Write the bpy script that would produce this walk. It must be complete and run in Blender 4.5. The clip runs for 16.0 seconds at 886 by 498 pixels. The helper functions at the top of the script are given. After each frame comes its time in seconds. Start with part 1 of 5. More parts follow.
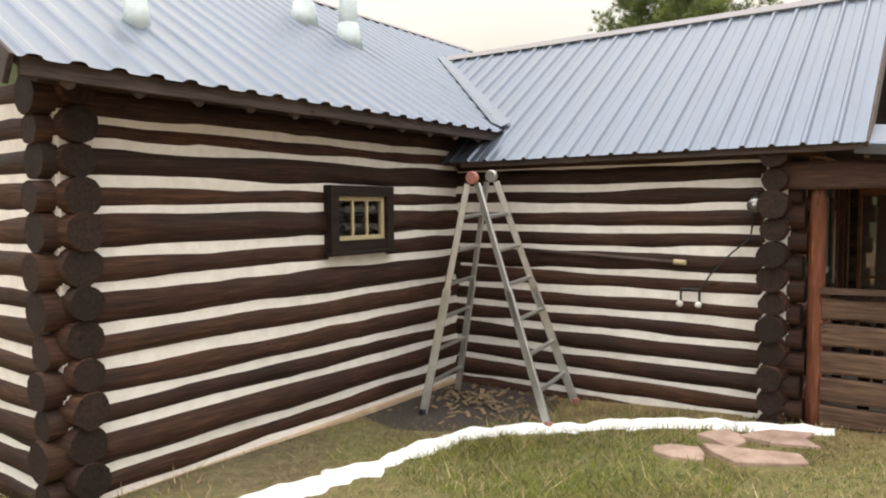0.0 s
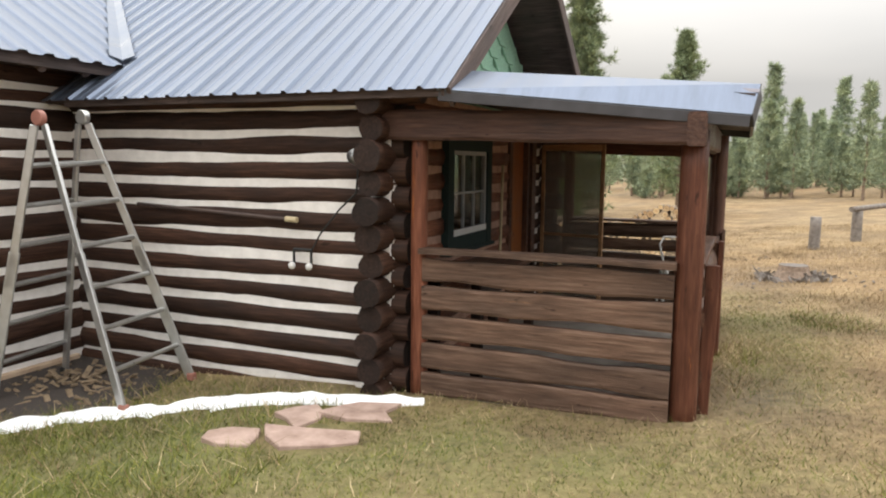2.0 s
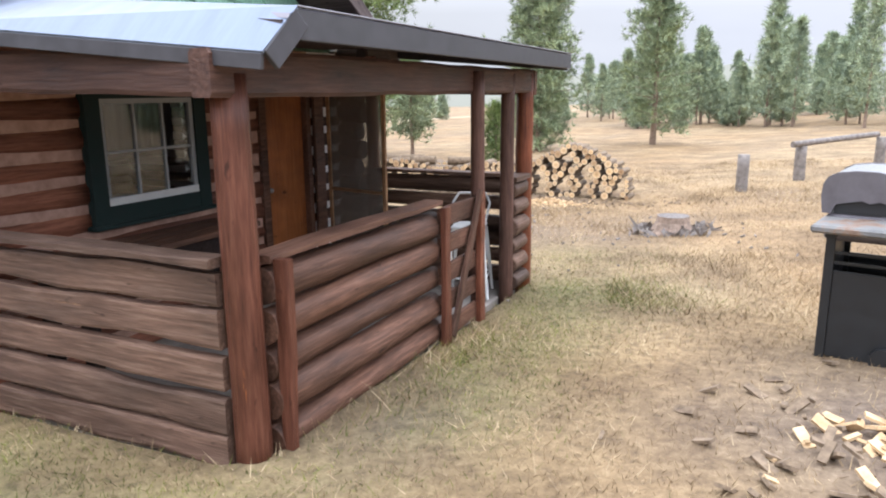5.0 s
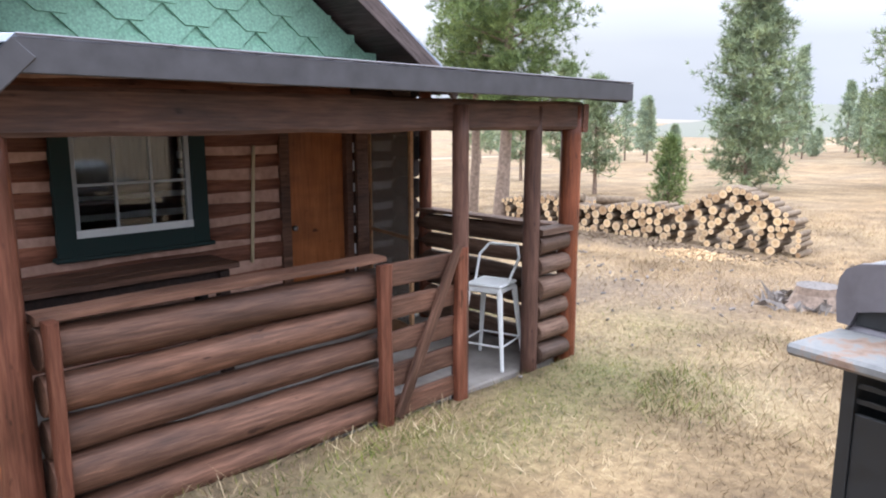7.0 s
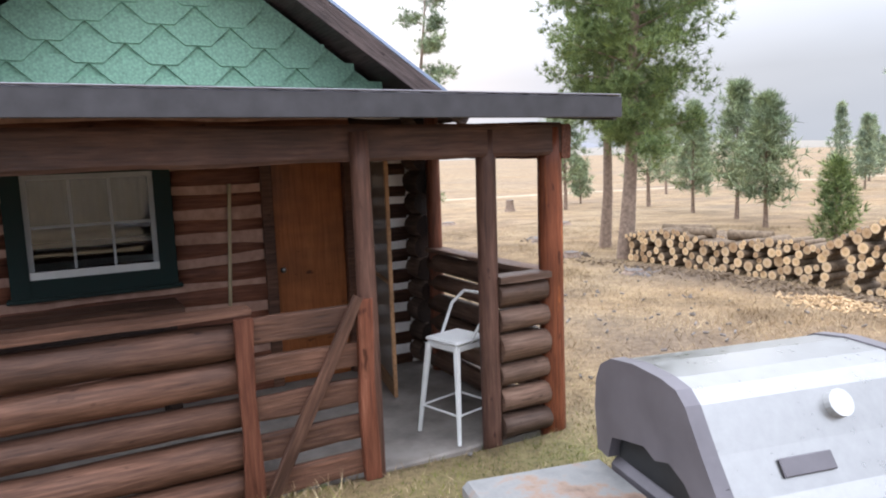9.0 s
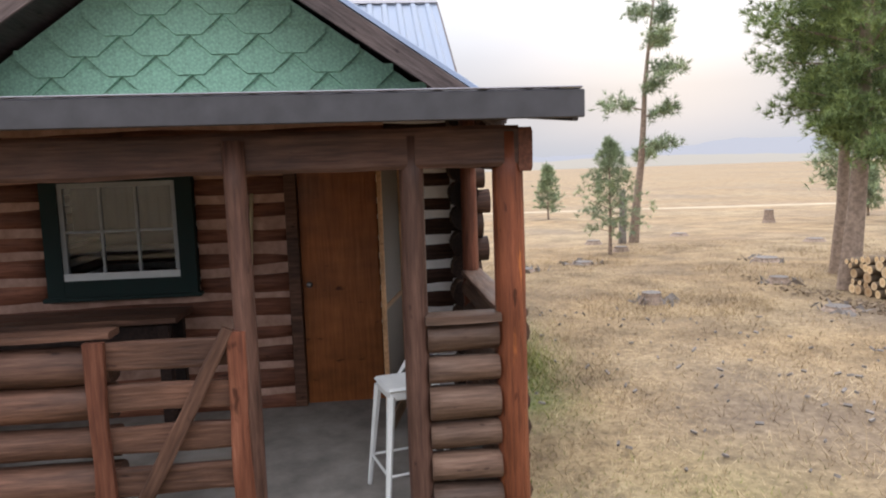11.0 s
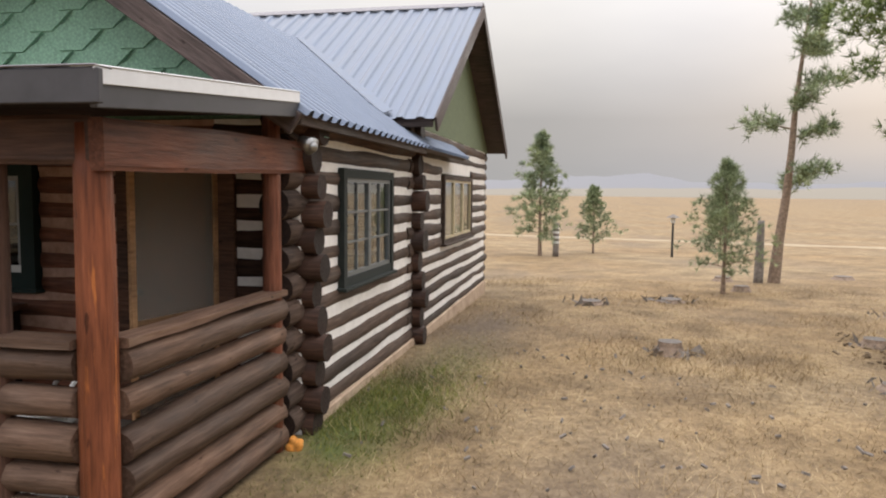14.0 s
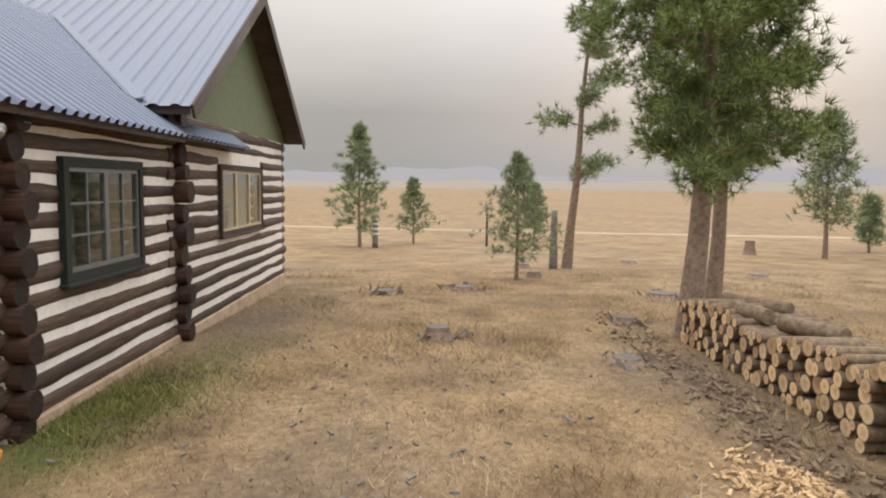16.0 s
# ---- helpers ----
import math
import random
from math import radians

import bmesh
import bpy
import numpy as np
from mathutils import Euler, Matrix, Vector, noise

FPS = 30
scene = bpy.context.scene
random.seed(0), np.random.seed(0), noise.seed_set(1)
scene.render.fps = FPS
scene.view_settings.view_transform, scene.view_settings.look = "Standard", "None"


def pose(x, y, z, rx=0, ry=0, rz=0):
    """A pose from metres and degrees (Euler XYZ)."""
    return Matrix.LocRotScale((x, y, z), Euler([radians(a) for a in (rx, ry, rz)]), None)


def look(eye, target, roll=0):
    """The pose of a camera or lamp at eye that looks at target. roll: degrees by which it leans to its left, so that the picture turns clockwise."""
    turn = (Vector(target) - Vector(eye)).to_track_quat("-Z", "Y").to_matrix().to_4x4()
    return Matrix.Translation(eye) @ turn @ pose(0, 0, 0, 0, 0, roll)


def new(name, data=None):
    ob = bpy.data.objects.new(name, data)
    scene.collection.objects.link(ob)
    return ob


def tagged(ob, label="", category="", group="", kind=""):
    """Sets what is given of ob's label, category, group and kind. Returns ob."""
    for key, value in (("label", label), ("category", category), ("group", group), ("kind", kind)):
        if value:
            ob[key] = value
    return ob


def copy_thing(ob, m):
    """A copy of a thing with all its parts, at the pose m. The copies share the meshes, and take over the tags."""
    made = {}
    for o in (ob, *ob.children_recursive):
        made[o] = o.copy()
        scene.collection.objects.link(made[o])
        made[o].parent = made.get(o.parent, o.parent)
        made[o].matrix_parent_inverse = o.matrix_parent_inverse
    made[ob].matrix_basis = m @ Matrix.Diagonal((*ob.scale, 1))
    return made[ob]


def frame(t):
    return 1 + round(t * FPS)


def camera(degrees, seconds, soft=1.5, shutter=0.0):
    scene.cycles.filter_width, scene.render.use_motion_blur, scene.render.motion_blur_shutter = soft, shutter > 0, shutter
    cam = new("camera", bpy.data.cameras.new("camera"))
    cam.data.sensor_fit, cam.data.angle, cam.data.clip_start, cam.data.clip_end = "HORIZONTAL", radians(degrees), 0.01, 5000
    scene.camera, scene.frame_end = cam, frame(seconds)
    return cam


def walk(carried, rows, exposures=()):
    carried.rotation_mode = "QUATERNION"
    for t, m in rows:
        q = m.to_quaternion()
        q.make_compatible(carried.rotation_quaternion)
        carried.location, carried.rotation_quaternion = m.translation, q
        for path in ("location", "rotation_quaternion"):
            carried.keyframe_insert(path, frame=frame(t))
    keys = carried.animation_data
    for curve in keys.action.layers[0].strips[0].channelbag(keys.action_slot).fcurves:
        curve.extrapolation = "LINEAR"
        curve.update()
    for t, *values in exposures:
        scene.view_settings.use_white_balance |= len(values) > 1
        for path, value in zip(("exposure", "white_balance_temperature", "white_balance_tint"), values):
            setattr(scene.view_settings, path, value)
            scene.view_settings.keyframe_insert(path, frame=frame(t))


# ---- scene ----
cam = camera(63.8, 16.0, soft=2.0)

PATH = [
    (0, (4.068, -5.945, 1.753), (2.908, -4.319, 1.637), -0.4),
    (0.5, (4.296, -5.483, 1.751), (3.172, -3.836, 1.59), -0.8),
    (1, (4.609, -5.111, 1.762), (3.541, -3.43, 1.58), -1.0),
    (1.5, (4.959, -4.794, 1.805), (3.954, -3.077, 1.603), -0.8),
    (2, (5.324, -4.453, 1.725), (4.556, -2.622, 1.482), 0.6),
    (2.5, (5.767, -4.193, 1.727), (5.246, -2.286, 1.428), -0.2),
    (3, (6.157, -3.933, 1.768), (5.635, -2.032, 1.428), -0.1),
    (3.5, (6.447, -3.611, 1.808), (5.937, -1.714, 1.431), 0.9),
    (6, (7.729, -1.407, 1.854), (6.547, 0.152, 1.438), -1.7),
    (6.5, (7.985, -1.003, 1.863), (6.662, 0.448, 1.482), -1.1),
    (7, (8.245, -0.582, 1.897), (6.853, 0.809, 1.541), -0.0),
    (7.5, (8.426, -0.015, 1.896), (7.017, 1.362, 1.546), 0.8),
    (8, (8.675, 0.439, 1.884), (7.132, 1.675, 1.578), -0.9),
    (10.5, (8.72, 2.758, 1.787), (6.779, 3.173, 1.537), -1.6),
    (11, (8.564, 3.334, 1.821), (6.585, 3.521, 1.602), -2.0),
    (11.5, (8.319, 3.766, 1.782), (6.337, 3.913, 1.554), -0.7),
    (12, (8.122, 4.324, 1.748), (6.139, 4.439, 1.514), -1.3),
    (12.5, (7.998, 4.775, 1.742), (6.011, 4.816, 1.518), -1.4),
    (13, (7.847, 5.22, 1.774), (5.858, 5.134, 1.581), -0.5),
    (13.5, (7.764, 5.683, 1.775), (5.792, 5.393, 1.616), -0.1),
    (14, (7.65, 6.032, 1.735), (5.698, 5.625, 1.575), 0.6),
    (14.5, (7.565, 6.384, 1.755), (5.64, 5.868, 1.579), 1.0),
    (15, (7.594, 6.669, 1.748), (5.681, 6.12, 1.55), 0.9),
    (15.5, (7.602, 6.784, 1.737), (5.64, 6.442, 1.548), 0.6),
    (16, (7.604, 6.826, 1.726), (5.612, 6.856, 1.549), 0.6),
]
rows = [(t, look(eye, target, roll)) for t, eye, target, roll in PATH]
walk(cam, rows, [(0.0, 0.62, 7000, 10), (2.0, 0.7, 6600, 10), (3.5, 0.9, 6100, 12), (6.0, 1.3, 5550, 15), (8.0, 1.22, 5500, 15), (10.5, 0.68, 6000, 14), (11.5, 0.78, 5850, 14), (12.2, 0.58, 6000, 14), (13.0, 0.42, 6250, 14), (14.5, 0.38, 6500, 14), (16.0, 0.26, 6650, 14)])

# ---- sky, sun ----
world = bpy.data.worlds.new("overcast_sky")
scene.world = world
world.use_nodes = True
wn, wl = world.node_tree.nodes, world.node_tree.links
sky = wn.new("ShaderNodeTexSky")
sky.sky_type = "NISHITA"
sky.sun_disc = False
SUN_AZ, SUN_EL = radians(-67), radians(10)
sky.sun_elevation, sky.sun_rotation = SUN_EL, SUN_AZ
sky.air_density, sky.dust_density, sky.ozone_density = 1.0, 6.0, 1.0
cloud = wn.new("ShaderNodeTexNoise")
cloud.inputs["Scale"].default_value = 1.6
cloud.inputs["Detail"].default_value = 4
coord = wn.new("ShaderNodeTexCoord")
stretch = wn.new("ShaderNodeMapping")
stretch.inputs["Scale"].default_value = (1, 1, 3.5)
wl.new(coord.outputs["Generated"], stretch.inputs["Vector"])
wl.new(stretch.outputs["Vector"], cloud.inputs["Vector"])
cover = wn.new("ShaderNodeValToRGB")
cover.color_ramp.elements[0].position, cover.color_ramp.elements[0].color = 0.3, (3.3, 3.4, 3.5, 1)
cover.color_ramp.elements[1].position, cover.color_ramp.elements[1].color = 0.75, (4.3, 4.3, 4.25, 1)
wl.new(cloud.outputs["Fac"], cover.inputs["Fac"])
# an overcast sky is about three times as bright overhead as at the horizon
up = wn.new("ShaderNodeSeparateXYZ")
wl.new(coord.outputs["Generated"], up.inputs["Vector"])
dome = wn.new("ShaderNodeMapRange")
dome.inputs["From Min"].default_value, dome.inputs["From Max"].default_value = 0.1, 1.0
dome.inputs["To Min"].default_value, dome.inputs["To Max"].default_value = 0.82, 5.4
wl.new(up.outputs["Z"], dome.inputs["Value"])
thick = wn.new("ShaderNodeMix")
thick.data_type, thick.blend_type = "RGBA", "MULTIPLY"
thick.inputs["Factor"].default_value = 1.0
wl.new(cover.outputs["Color"], thick.inputs["A"])
wl.new(dome.outputs["Result"], thick.inputs["B"])
veil = wn.new("ShaderNodeMix")
veil.data_type = "RGBA"
veil.inputs["Factor"].default_value = 0.975
wl.new(sky.outputs["Color"], veil.inputs["A"])
wl.new(thick.outputs["Result"], veil.inputs["B"])
# the low sun shows as a wide warm glow through the cloud
toward = wn.new("ShaderNodeVectorMath")
toward.operation = "DOT_PRODUCT"
toward.inputs[1].default_value = (-0.917, 0.389, 0.09)
wl.new(coord.outputs["Generated"], toward.inputs[0])
glow = wn.new("ShaderNodeValToRGB")
glow.color_ramp.interpolation = "EASE"
for e, (p, c) in zip((glow.color_ramp.elements[0], glow.color_ramp.elements[1], glow.color_ramp.elements.new(0.93)), ((0.4, (1.02, 1.0, 0.98, 1)), (1.0, (1.4, 1.26, 0.96, 1)), (0.86, (0.93, 0.91, 0.86, 1)))):
    e.position, e.color = p, c
wl.new(toward.outputs["Value"], glow.inputs["Fac"])
lit = wn.new("ShaderNodeMix")
lit.data_type, lit.blend_type = "RGBA", "MULTIPLY"
lit.inputs["Factor"].default_value = 1.0
wl.new(veil.outputs["Result"], lit.inputs["A"])
wl.new(glow.outputs["Color"], lit.inputs["B"])
back = wn["Background"]
back.inputs["Strength"].default_value = 0.12
wl.new(lit.outputs["Result"], back.inputs["Color"])

sun = new("sun", bpy.data.lights.new("sun", "SUN"))
sun.data.energy, sun.data.angle, sun.data.color = 0.7, radians(60), (1.0, 0.94, 0.84)
sun.matrix_world = look((0, 0, 20), (math.cos(radians(23)) * 20, -math.sin(radians(23)) * 20, 20 - 20 * math.tan(SUN_EL)))


# ---- small tools ----
def part(name, bm, mat, parent=None, label="", m=None, smooth=False):
    """Link a bmesh as one mesh object."""
    me = bpy.data.meshes.new(name)
    bm.to_mesh(me)
    bm.free()
    return put(name, me, mat, parent, label, m, smooth)


def put(name, me, mat=None, parent=None, label="", m=None, smooth=False):
    if mat is not None and not me.materials:
        me.materials.append(mat)
    if smooth:
        me.polygons.foreach_set("use_smooth", [True] * len(me.polygons))
    ob = new(name, me)
    if parent is not None:
        ob.parent = parent
    if m is not None:
        ob.matrix_basis = m
    if label:
        ob["label"] = label
    return ob


def thing(name, label, category, m=None, group="", kind=""):
    ob = new(name)
    ob.empty_display_size = 0.1
    if m is not None:
        ob.matrix_basis = m
    return tagged(ob, label, category, group, kind)


def box(bm, x0, x1, y0, y1, z0, z1, m=None):
    r = bmesh.ops.create_cube(bm, size=1)["verts"]
    k = Matrix.LocRotScale(((x0 + x1) / 2, (y0 + y1) / 2, (z0 + z1) / 2), None, (x1 - x0, y1 - y0, z1 - z0))
    bmesh.ops.transform(bm, matrix=(m @ k) if m is not None else k, verts=r)
    return r


def boxed(x0, x1, y0, y1, z0, z1, bevel=0.0, m=None):
    bm = bmesh.new()
    box(bm, x0, x1, y0, y1, z0, z1, m)
    if bevel:
        bmesh.ops.bevel(bm, geom=bm.edges[:], offset=bevel, segments=1, affect="EDGES", profile=0.7)
    return bm


def rod(bm, a, b, r0, r1=None, sides=8):
    """A tapered round bar from a to b."""
    a, b = Vector(a), Vector(b)
    d = b - a
    m = Matrix.Translation((a + b) / 2) @ d.to_track_quat("Z", "Y").to_matrix().to_4x4()
    bmesh.ops.create_cone(bm, cap_ends=True, segments=sides, radius1=r0, radius2=r0 if r1 is None else r1, depth=d.length, matrix=m)


def along(a, b, roll=0.0):
    """A pose at a whose local x runs to b, local z kept as upright as can be."""
    a, b = Vector(a), Vector(b)
    q = (b - a).to_track_quat("X", "Z").to_matrix().to_4x4()
    return Matrix.Translation(a) @ q @ Matrix.Rotation(roll, 4, "X")


def log_mesh(name, length, r, seed, sides=14, wobble=0.13, taper=0.06, segs=None, squash=1.0):
    """A hewn round log along local x, from 0 to length, uneven and slightly tapered."""
    n = segs or max(4, int(length / 0.22))
    v, f = [], []
    for i in range(n + 1):
        x = length * i / n
        k = 1 + taper * (0.5 - i / n)
        oy, oz = (noise.noise((x * 0.7, seed, 3.1)) * r * 0.12, noise.noise((x * 0.7, seed, 9.7)) * r * 0.14)
        for j in range(sides):
            a = 2 * math.pi * j / sides
            c, s = math.cos(a), math.sin(a)
            rr = r * k * (1 + wobble * noise.noise((x * 1.6, c * 1.3 + seed * 3.7, s * 1.3)) + wobble * 0.4 * noise.noise((x * 5, c * 3 + seed, s * 3)))
            v.append((x, oy + rr * c, oz + rr * s * squash))
    for i in range(n):
        for j in range(sides):
            k = (j + 1) % sides
            f.append((i * sides + j, i * sides + k, (i + 1) * sides + k, (i + 1) * sides + j))
    f.append(tuple(range(sides))[::-1])
    f.append(tuple(n * sides + j for j in range(sides)))
    me = bpy.data.meshes.new(name)
    me.from_pydata(v, [], f)
    me.polygons.foreach_set("use_smooth", [True] * (len(f) - 2) + [False] * 2)
    return me


def plank_mesh(name, length, w, h, seed, wob=0.01, segs=None):
    """A rough board along local x; w across (local y), h high (local z), with a waney edge."""
    n = segs or max(4, int(length / 0.2))
    v, f = [], []
    for i in range(n + 1):
        x = length * i / n
        for j, (sy, sz) in enumerate(((-1, -0.8), (-0.8, -1), (0.8, -1), (1, -0.8), (1, 0.8), (0.8, 1), (-0.8, 1), (-1, 0.8))):
            d = wob * noise.noise((x * 2.2, seed * 5.3, 2.0 if sz > 0 else 7.0)) * 2
            v.append((x, sy * w / 2 + 0.25 * wob * noise.noise((x * 4, seed + j, 1)), sz * h / 2 + d))
    for i in range(n):
        for j in range(8):
            k = (j + 1) % 8
            f.append((i * 8 + j, (i + 1) * 8 + j, (i + 1) * 8 + k, i * 8 + k))
    f.append(tuple(range(8)))
    f.append(tuple(n * 8 + j for j in range(8))[::-1])
    me = bpy.data.meshes.new(name)
    me.from_pydata(v, [], f)
    return me


def ground_z(x, y):
    """Height of the meadow: it falls away to the west and rises a little to the south and east."""
    z = 0.025 * max(-40.0, x) if x < 0 else 0.01 * min(x, 5.2)
    z += 0.03 * max(0.0, min(5.0, 3.5 - y)) * max(0.25, min(1.0, (x + 1) / 6)) + 0.07 * max(0.0, min(4.0, x - 5.2))
    z -= 0.10 * math.exp(-((x - 0.9) ** 2 + (y + 0.6) ** 2) / 2.25)
    if -5.3 < x < 2.9 and -3.8 < y < 3.9 and not (x > -0.1 and y < 0.1) or 2.8 < x < 4.98 and 0.08 < y < 3.95:
        return -0.12
    return z + 0.03 * noise.noise((x * 0.35, y * 0.35, 0)) * math.exp(-((x - 3) ** 2 + (y - 3) ** 2) / 400)


# ---- materials ----
def material(name, rough=0.7, metal=0.0):
    mat = bpy.data.materials.new(name)
    mat.use_nodes = True
    b = mat.node_tree.nodes["Principled BSDF"]
    b.inputs["Roughness"].default_value, b.inputs["Metallic"].default_value = rough, metal
    return mat, mat.node_tree.nodes, mat.node_tree.links, b


def ramp(nodes, stops):
    r = nodes.new("ShaderNodeValToRGB")
    e = r.color_ramp.elements
    while len(e) < len(stops):
        e.new(0.5)
    for i, (p, c) in enumerate(stops):
        e[i].position, e[i].color = p, (*c, 1)
    return r


def mixed(nodes, links, fac, a, b, mode="MIX"):
    m = nodes.new("ShaderNodeMix")
    m.data_type, m.blend_type = "RGBA", mode
    for key, v in (("Factor", fac), ("A", a), ("B", b)):
        if isinstance(v, (int, float)):
            m.inputs[key].default_value = v
        elif isinstance(v, tuple):
            m.inputs[key].default_value = (*v, 1)
        else:
            links.new(v, m.inputs[key])
    return m.outputs["Result"]


def noise_out(nodes, links, scale, size, detail=4, rough=0.6, offset=None, world_space=False):
    """A noise, stretched by size, on the object's own coordinates or on the world's."""
    tc = nodes.new("ShaderNodeNewGeometry" if world_space else "ShaderNodeTexCoord")
    mp = nodes.new("ShaderNodeMapping")
    mp.inputs["Scale"].default_value = size
    links.new(tc.outputs["Position" if world_space else "Object"], mp.inputs["Vector"])
    if offset is not None:
        links.new(offset, mp.inputs["Location"])
    n = nodes.new("ShaderNodeTexNoise")
    n.inputs["Scale"].default_value, n.inputs["Detail"].default_value, n.inputs["Roughness"].default_value = scale, detail, rough
    links.new(mp.outputs["Vector"], n.inputs["Vector"])
    return n.outputs["Fac"]


def bump(nodes, links, b, height, strength=0.4, distance=0.01):
    k = nodes.new("ShaderNodeBump")
    k.inputs["Strength"].default_value, k.inputs["Distance"].default_value = strength, distance
    links.new(height, k.inputs["Height"])
    links.new(k.outputs["Normal"], b.inputs["Normal"])


def random_out(nodes, links, scale=40.0):
    info = nodes.new("ShaderNodeObjectInfo")
    mul = nodes.new("ShaderNodeMath")
    mul.operation = "MULTIPLY"
    mul.inputs[1].default_value = scale
    links.new(info.outputs["Random"], mul.inputs[0])
    return info.outputs["Random"], mul.outputs[0]


def wood(name, dark, mid, light, rough=0.65, worn=None, worn_at=0.68, grain=(1.2, 16, 16)):
    """Stained wood: grain along local x, blotches, weathered streaks, each piece a little different."""
    mat, n, l, b = material(name, rough)
    rnd, off = random_out(n, l)
    g = noise_out(n, l, 3.0, grain, 6, 0.65, off)
    r = ramp(n, [(0.24, dark), (0.5, mid), (0.78, light)])
    l.new(g, r.inputs["Fac"])
    col = r.outputs["Color"]
    blotch = noise_out(n, l, 1.3, (1.0, 2.5, 2.5), 3, 0.6, off)
    br = ramp(n, [(0.3, (0.55, 0.55, 0.55)), (0.7, (1.25, 1.22, 1.18))])
    l.new(blotch, br.inputs["Fac"])
    col = mixed(n, l, 1.0, col, br.outputs["Color"], "MULTIPLY")
    vr = ramp(n, [(0.0, (0.7, 0.7, 0.7)), (1.0, (1.3, 1.25, 1.2))])
    l.new(rnd, vr.inputs["Fac"])
    col = mixed(n, l, 1.0, col, vr.outputs["Color"], "MULTIPLY")
    if worn:
        w = noise_out(n, l, 2.0, (0.8, 9, 9), 5, 0.7, off)
        wr = ramp(n, [(worn_at, (0, 0, 0)), (worn_at + 0.1, (1, 1, 1))])
        l.new(w, wr.inputs["Fac"])
        col = mixed(n, l, wr.outputs["Color"], col, worn)
    kn = noise_out(n, l, 3.5, (2.2, 6, 6), 2, 0.5, off)
    kr = ramp(n, [(0.68, (1, 1, 1)), (0.76, (0.35, 0.3, 0.28))])
    l.new(kn, kr.inputs["Fac"])
    col = mixed(n, l, 1.0, col, kr.outputs["Color"], "MULTIPLY")
    b.inputs["Specular IOR Level"].default_value = 0.3
    l.new(col, b.inputs["Base Color"])
    rr = ramp(n, [(0.3, (rough - 0.15,) * 3), (0.7, (min(1.0, rough + 0.15),) * 3)])
    l.new(blotch, rr.inputs["Fac"])
    l.new(rr.outputs["Color"], b.inputs["Roughness"])
    bump(n, l, b, g, 0.8, 0.009)
    return mat


LOG = wood("log_stain", (0.013, 0.006, 0.004), (0.046, 0.022, 0.014), (0.1, 0.052, 0.034), 0.72, (0.34, 0.14, 0.05), 0.75)
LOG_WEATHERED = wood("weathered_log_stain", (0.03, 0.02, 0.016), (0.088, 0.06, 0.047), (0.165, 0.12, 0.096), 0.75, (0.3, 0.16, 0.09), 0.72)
LOG_RED = wood("sheltered_log_stain", (0.07, 0.025, 0.014), (0.2, 0.08, 0.048), (0.33, 0.15, 0.09), 0.6, (0.4, 0.15, 0.05), 0.72)
LOG_END = wood("log_end_stain", (0.008, 0.005, 0.005), (0.024, 0.014, 0.011), (0.05, 0.03, 0.022), 0.75)
RAIL = wood("rail_wood", (0.035, 0.017, 0.011), (0.1, 0.051, 0.033), (0.19, 0.105, 0.072), 0.6, (0.4, 0.21, 0.11), 0.68)
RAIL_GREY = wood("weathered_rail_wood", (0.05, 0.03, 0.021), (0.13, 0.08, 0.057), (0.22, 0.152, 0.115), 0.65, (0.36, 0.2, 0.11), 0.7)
POST = wood("post_wood", (0.06, 0.02, 0.012), (0.15, 0.055, 0.032), (0.25, 0.11, 0.068), 0.48, (0.42, 0.14, 0.04), 0.66)
POST_RED = wood("red_post_wood", (0.09, 0.027, 0.013), (0.22, 0.07, 0.033), (0.35, 0.12, 0.055), 0.45, (0.46, 0.15, 0.04), 0.6)
DARKBEAM = wood("beam_wood", (0.035, 0.018, 0.014), (0.088, 0.046, 0.034), (0.155, 0.09, 0.068), 0.55)
FASCIA = wood("fascia_wood", (0.035, 0.027, 0.026), (0.088, 0.068, 0.065), (0.15, 0.12, 0.115), 0.65)
DOORWOOD = wood("door_wood", (0.2, 0.066, 0.02), (0.3, 0.105, 0.033), (0.4, 0.15, 0.05), 0.42, None, 0.7, (14, 14, 0.9))


def plaster(name, a, c, scale=9):
    mat, n, l, b = material(name, 0.85)
    f = noise_out(n, l, scale, (1, 1, 1), 5, 0.65, None, True)
    r = ramp(n, [(0.3, a), (0.65, c)])
    l.new(f, r.inputs["Fac"])
    l.new(r.outputs["Color"], b.inputs["Base Color"])
    bump(n, l, b, f, 0.35, 0.01)
    return mat


CHINK = plaster("chinking_mortar", (0.72, 0.69, 0.66), (0.86, 0.83, 0.8))
CHINK_TAN = plaster("stained_chinking", (0.32, 0.18, 0.13), (0.52, 0.33, 0.25))
STONE = plaster("pink_flagstone", (0.26, 0.175, 0.14), (0.46, 0.335, 0.28), 6)
CONCRETE = plaster("porch_concrete", (0.15, 0.132, 0.115), (0.29, 0.26, 0.23), 3)
FOUNDATION = plaster("foundation_board", (0.36, 0.25, 0.17), (0.55, 0.42, 0.3), 5)
SNOW = plaster("old_snow", (0.78, 0.8, 0.83), (0.9, 0.91, 0.93), 25)


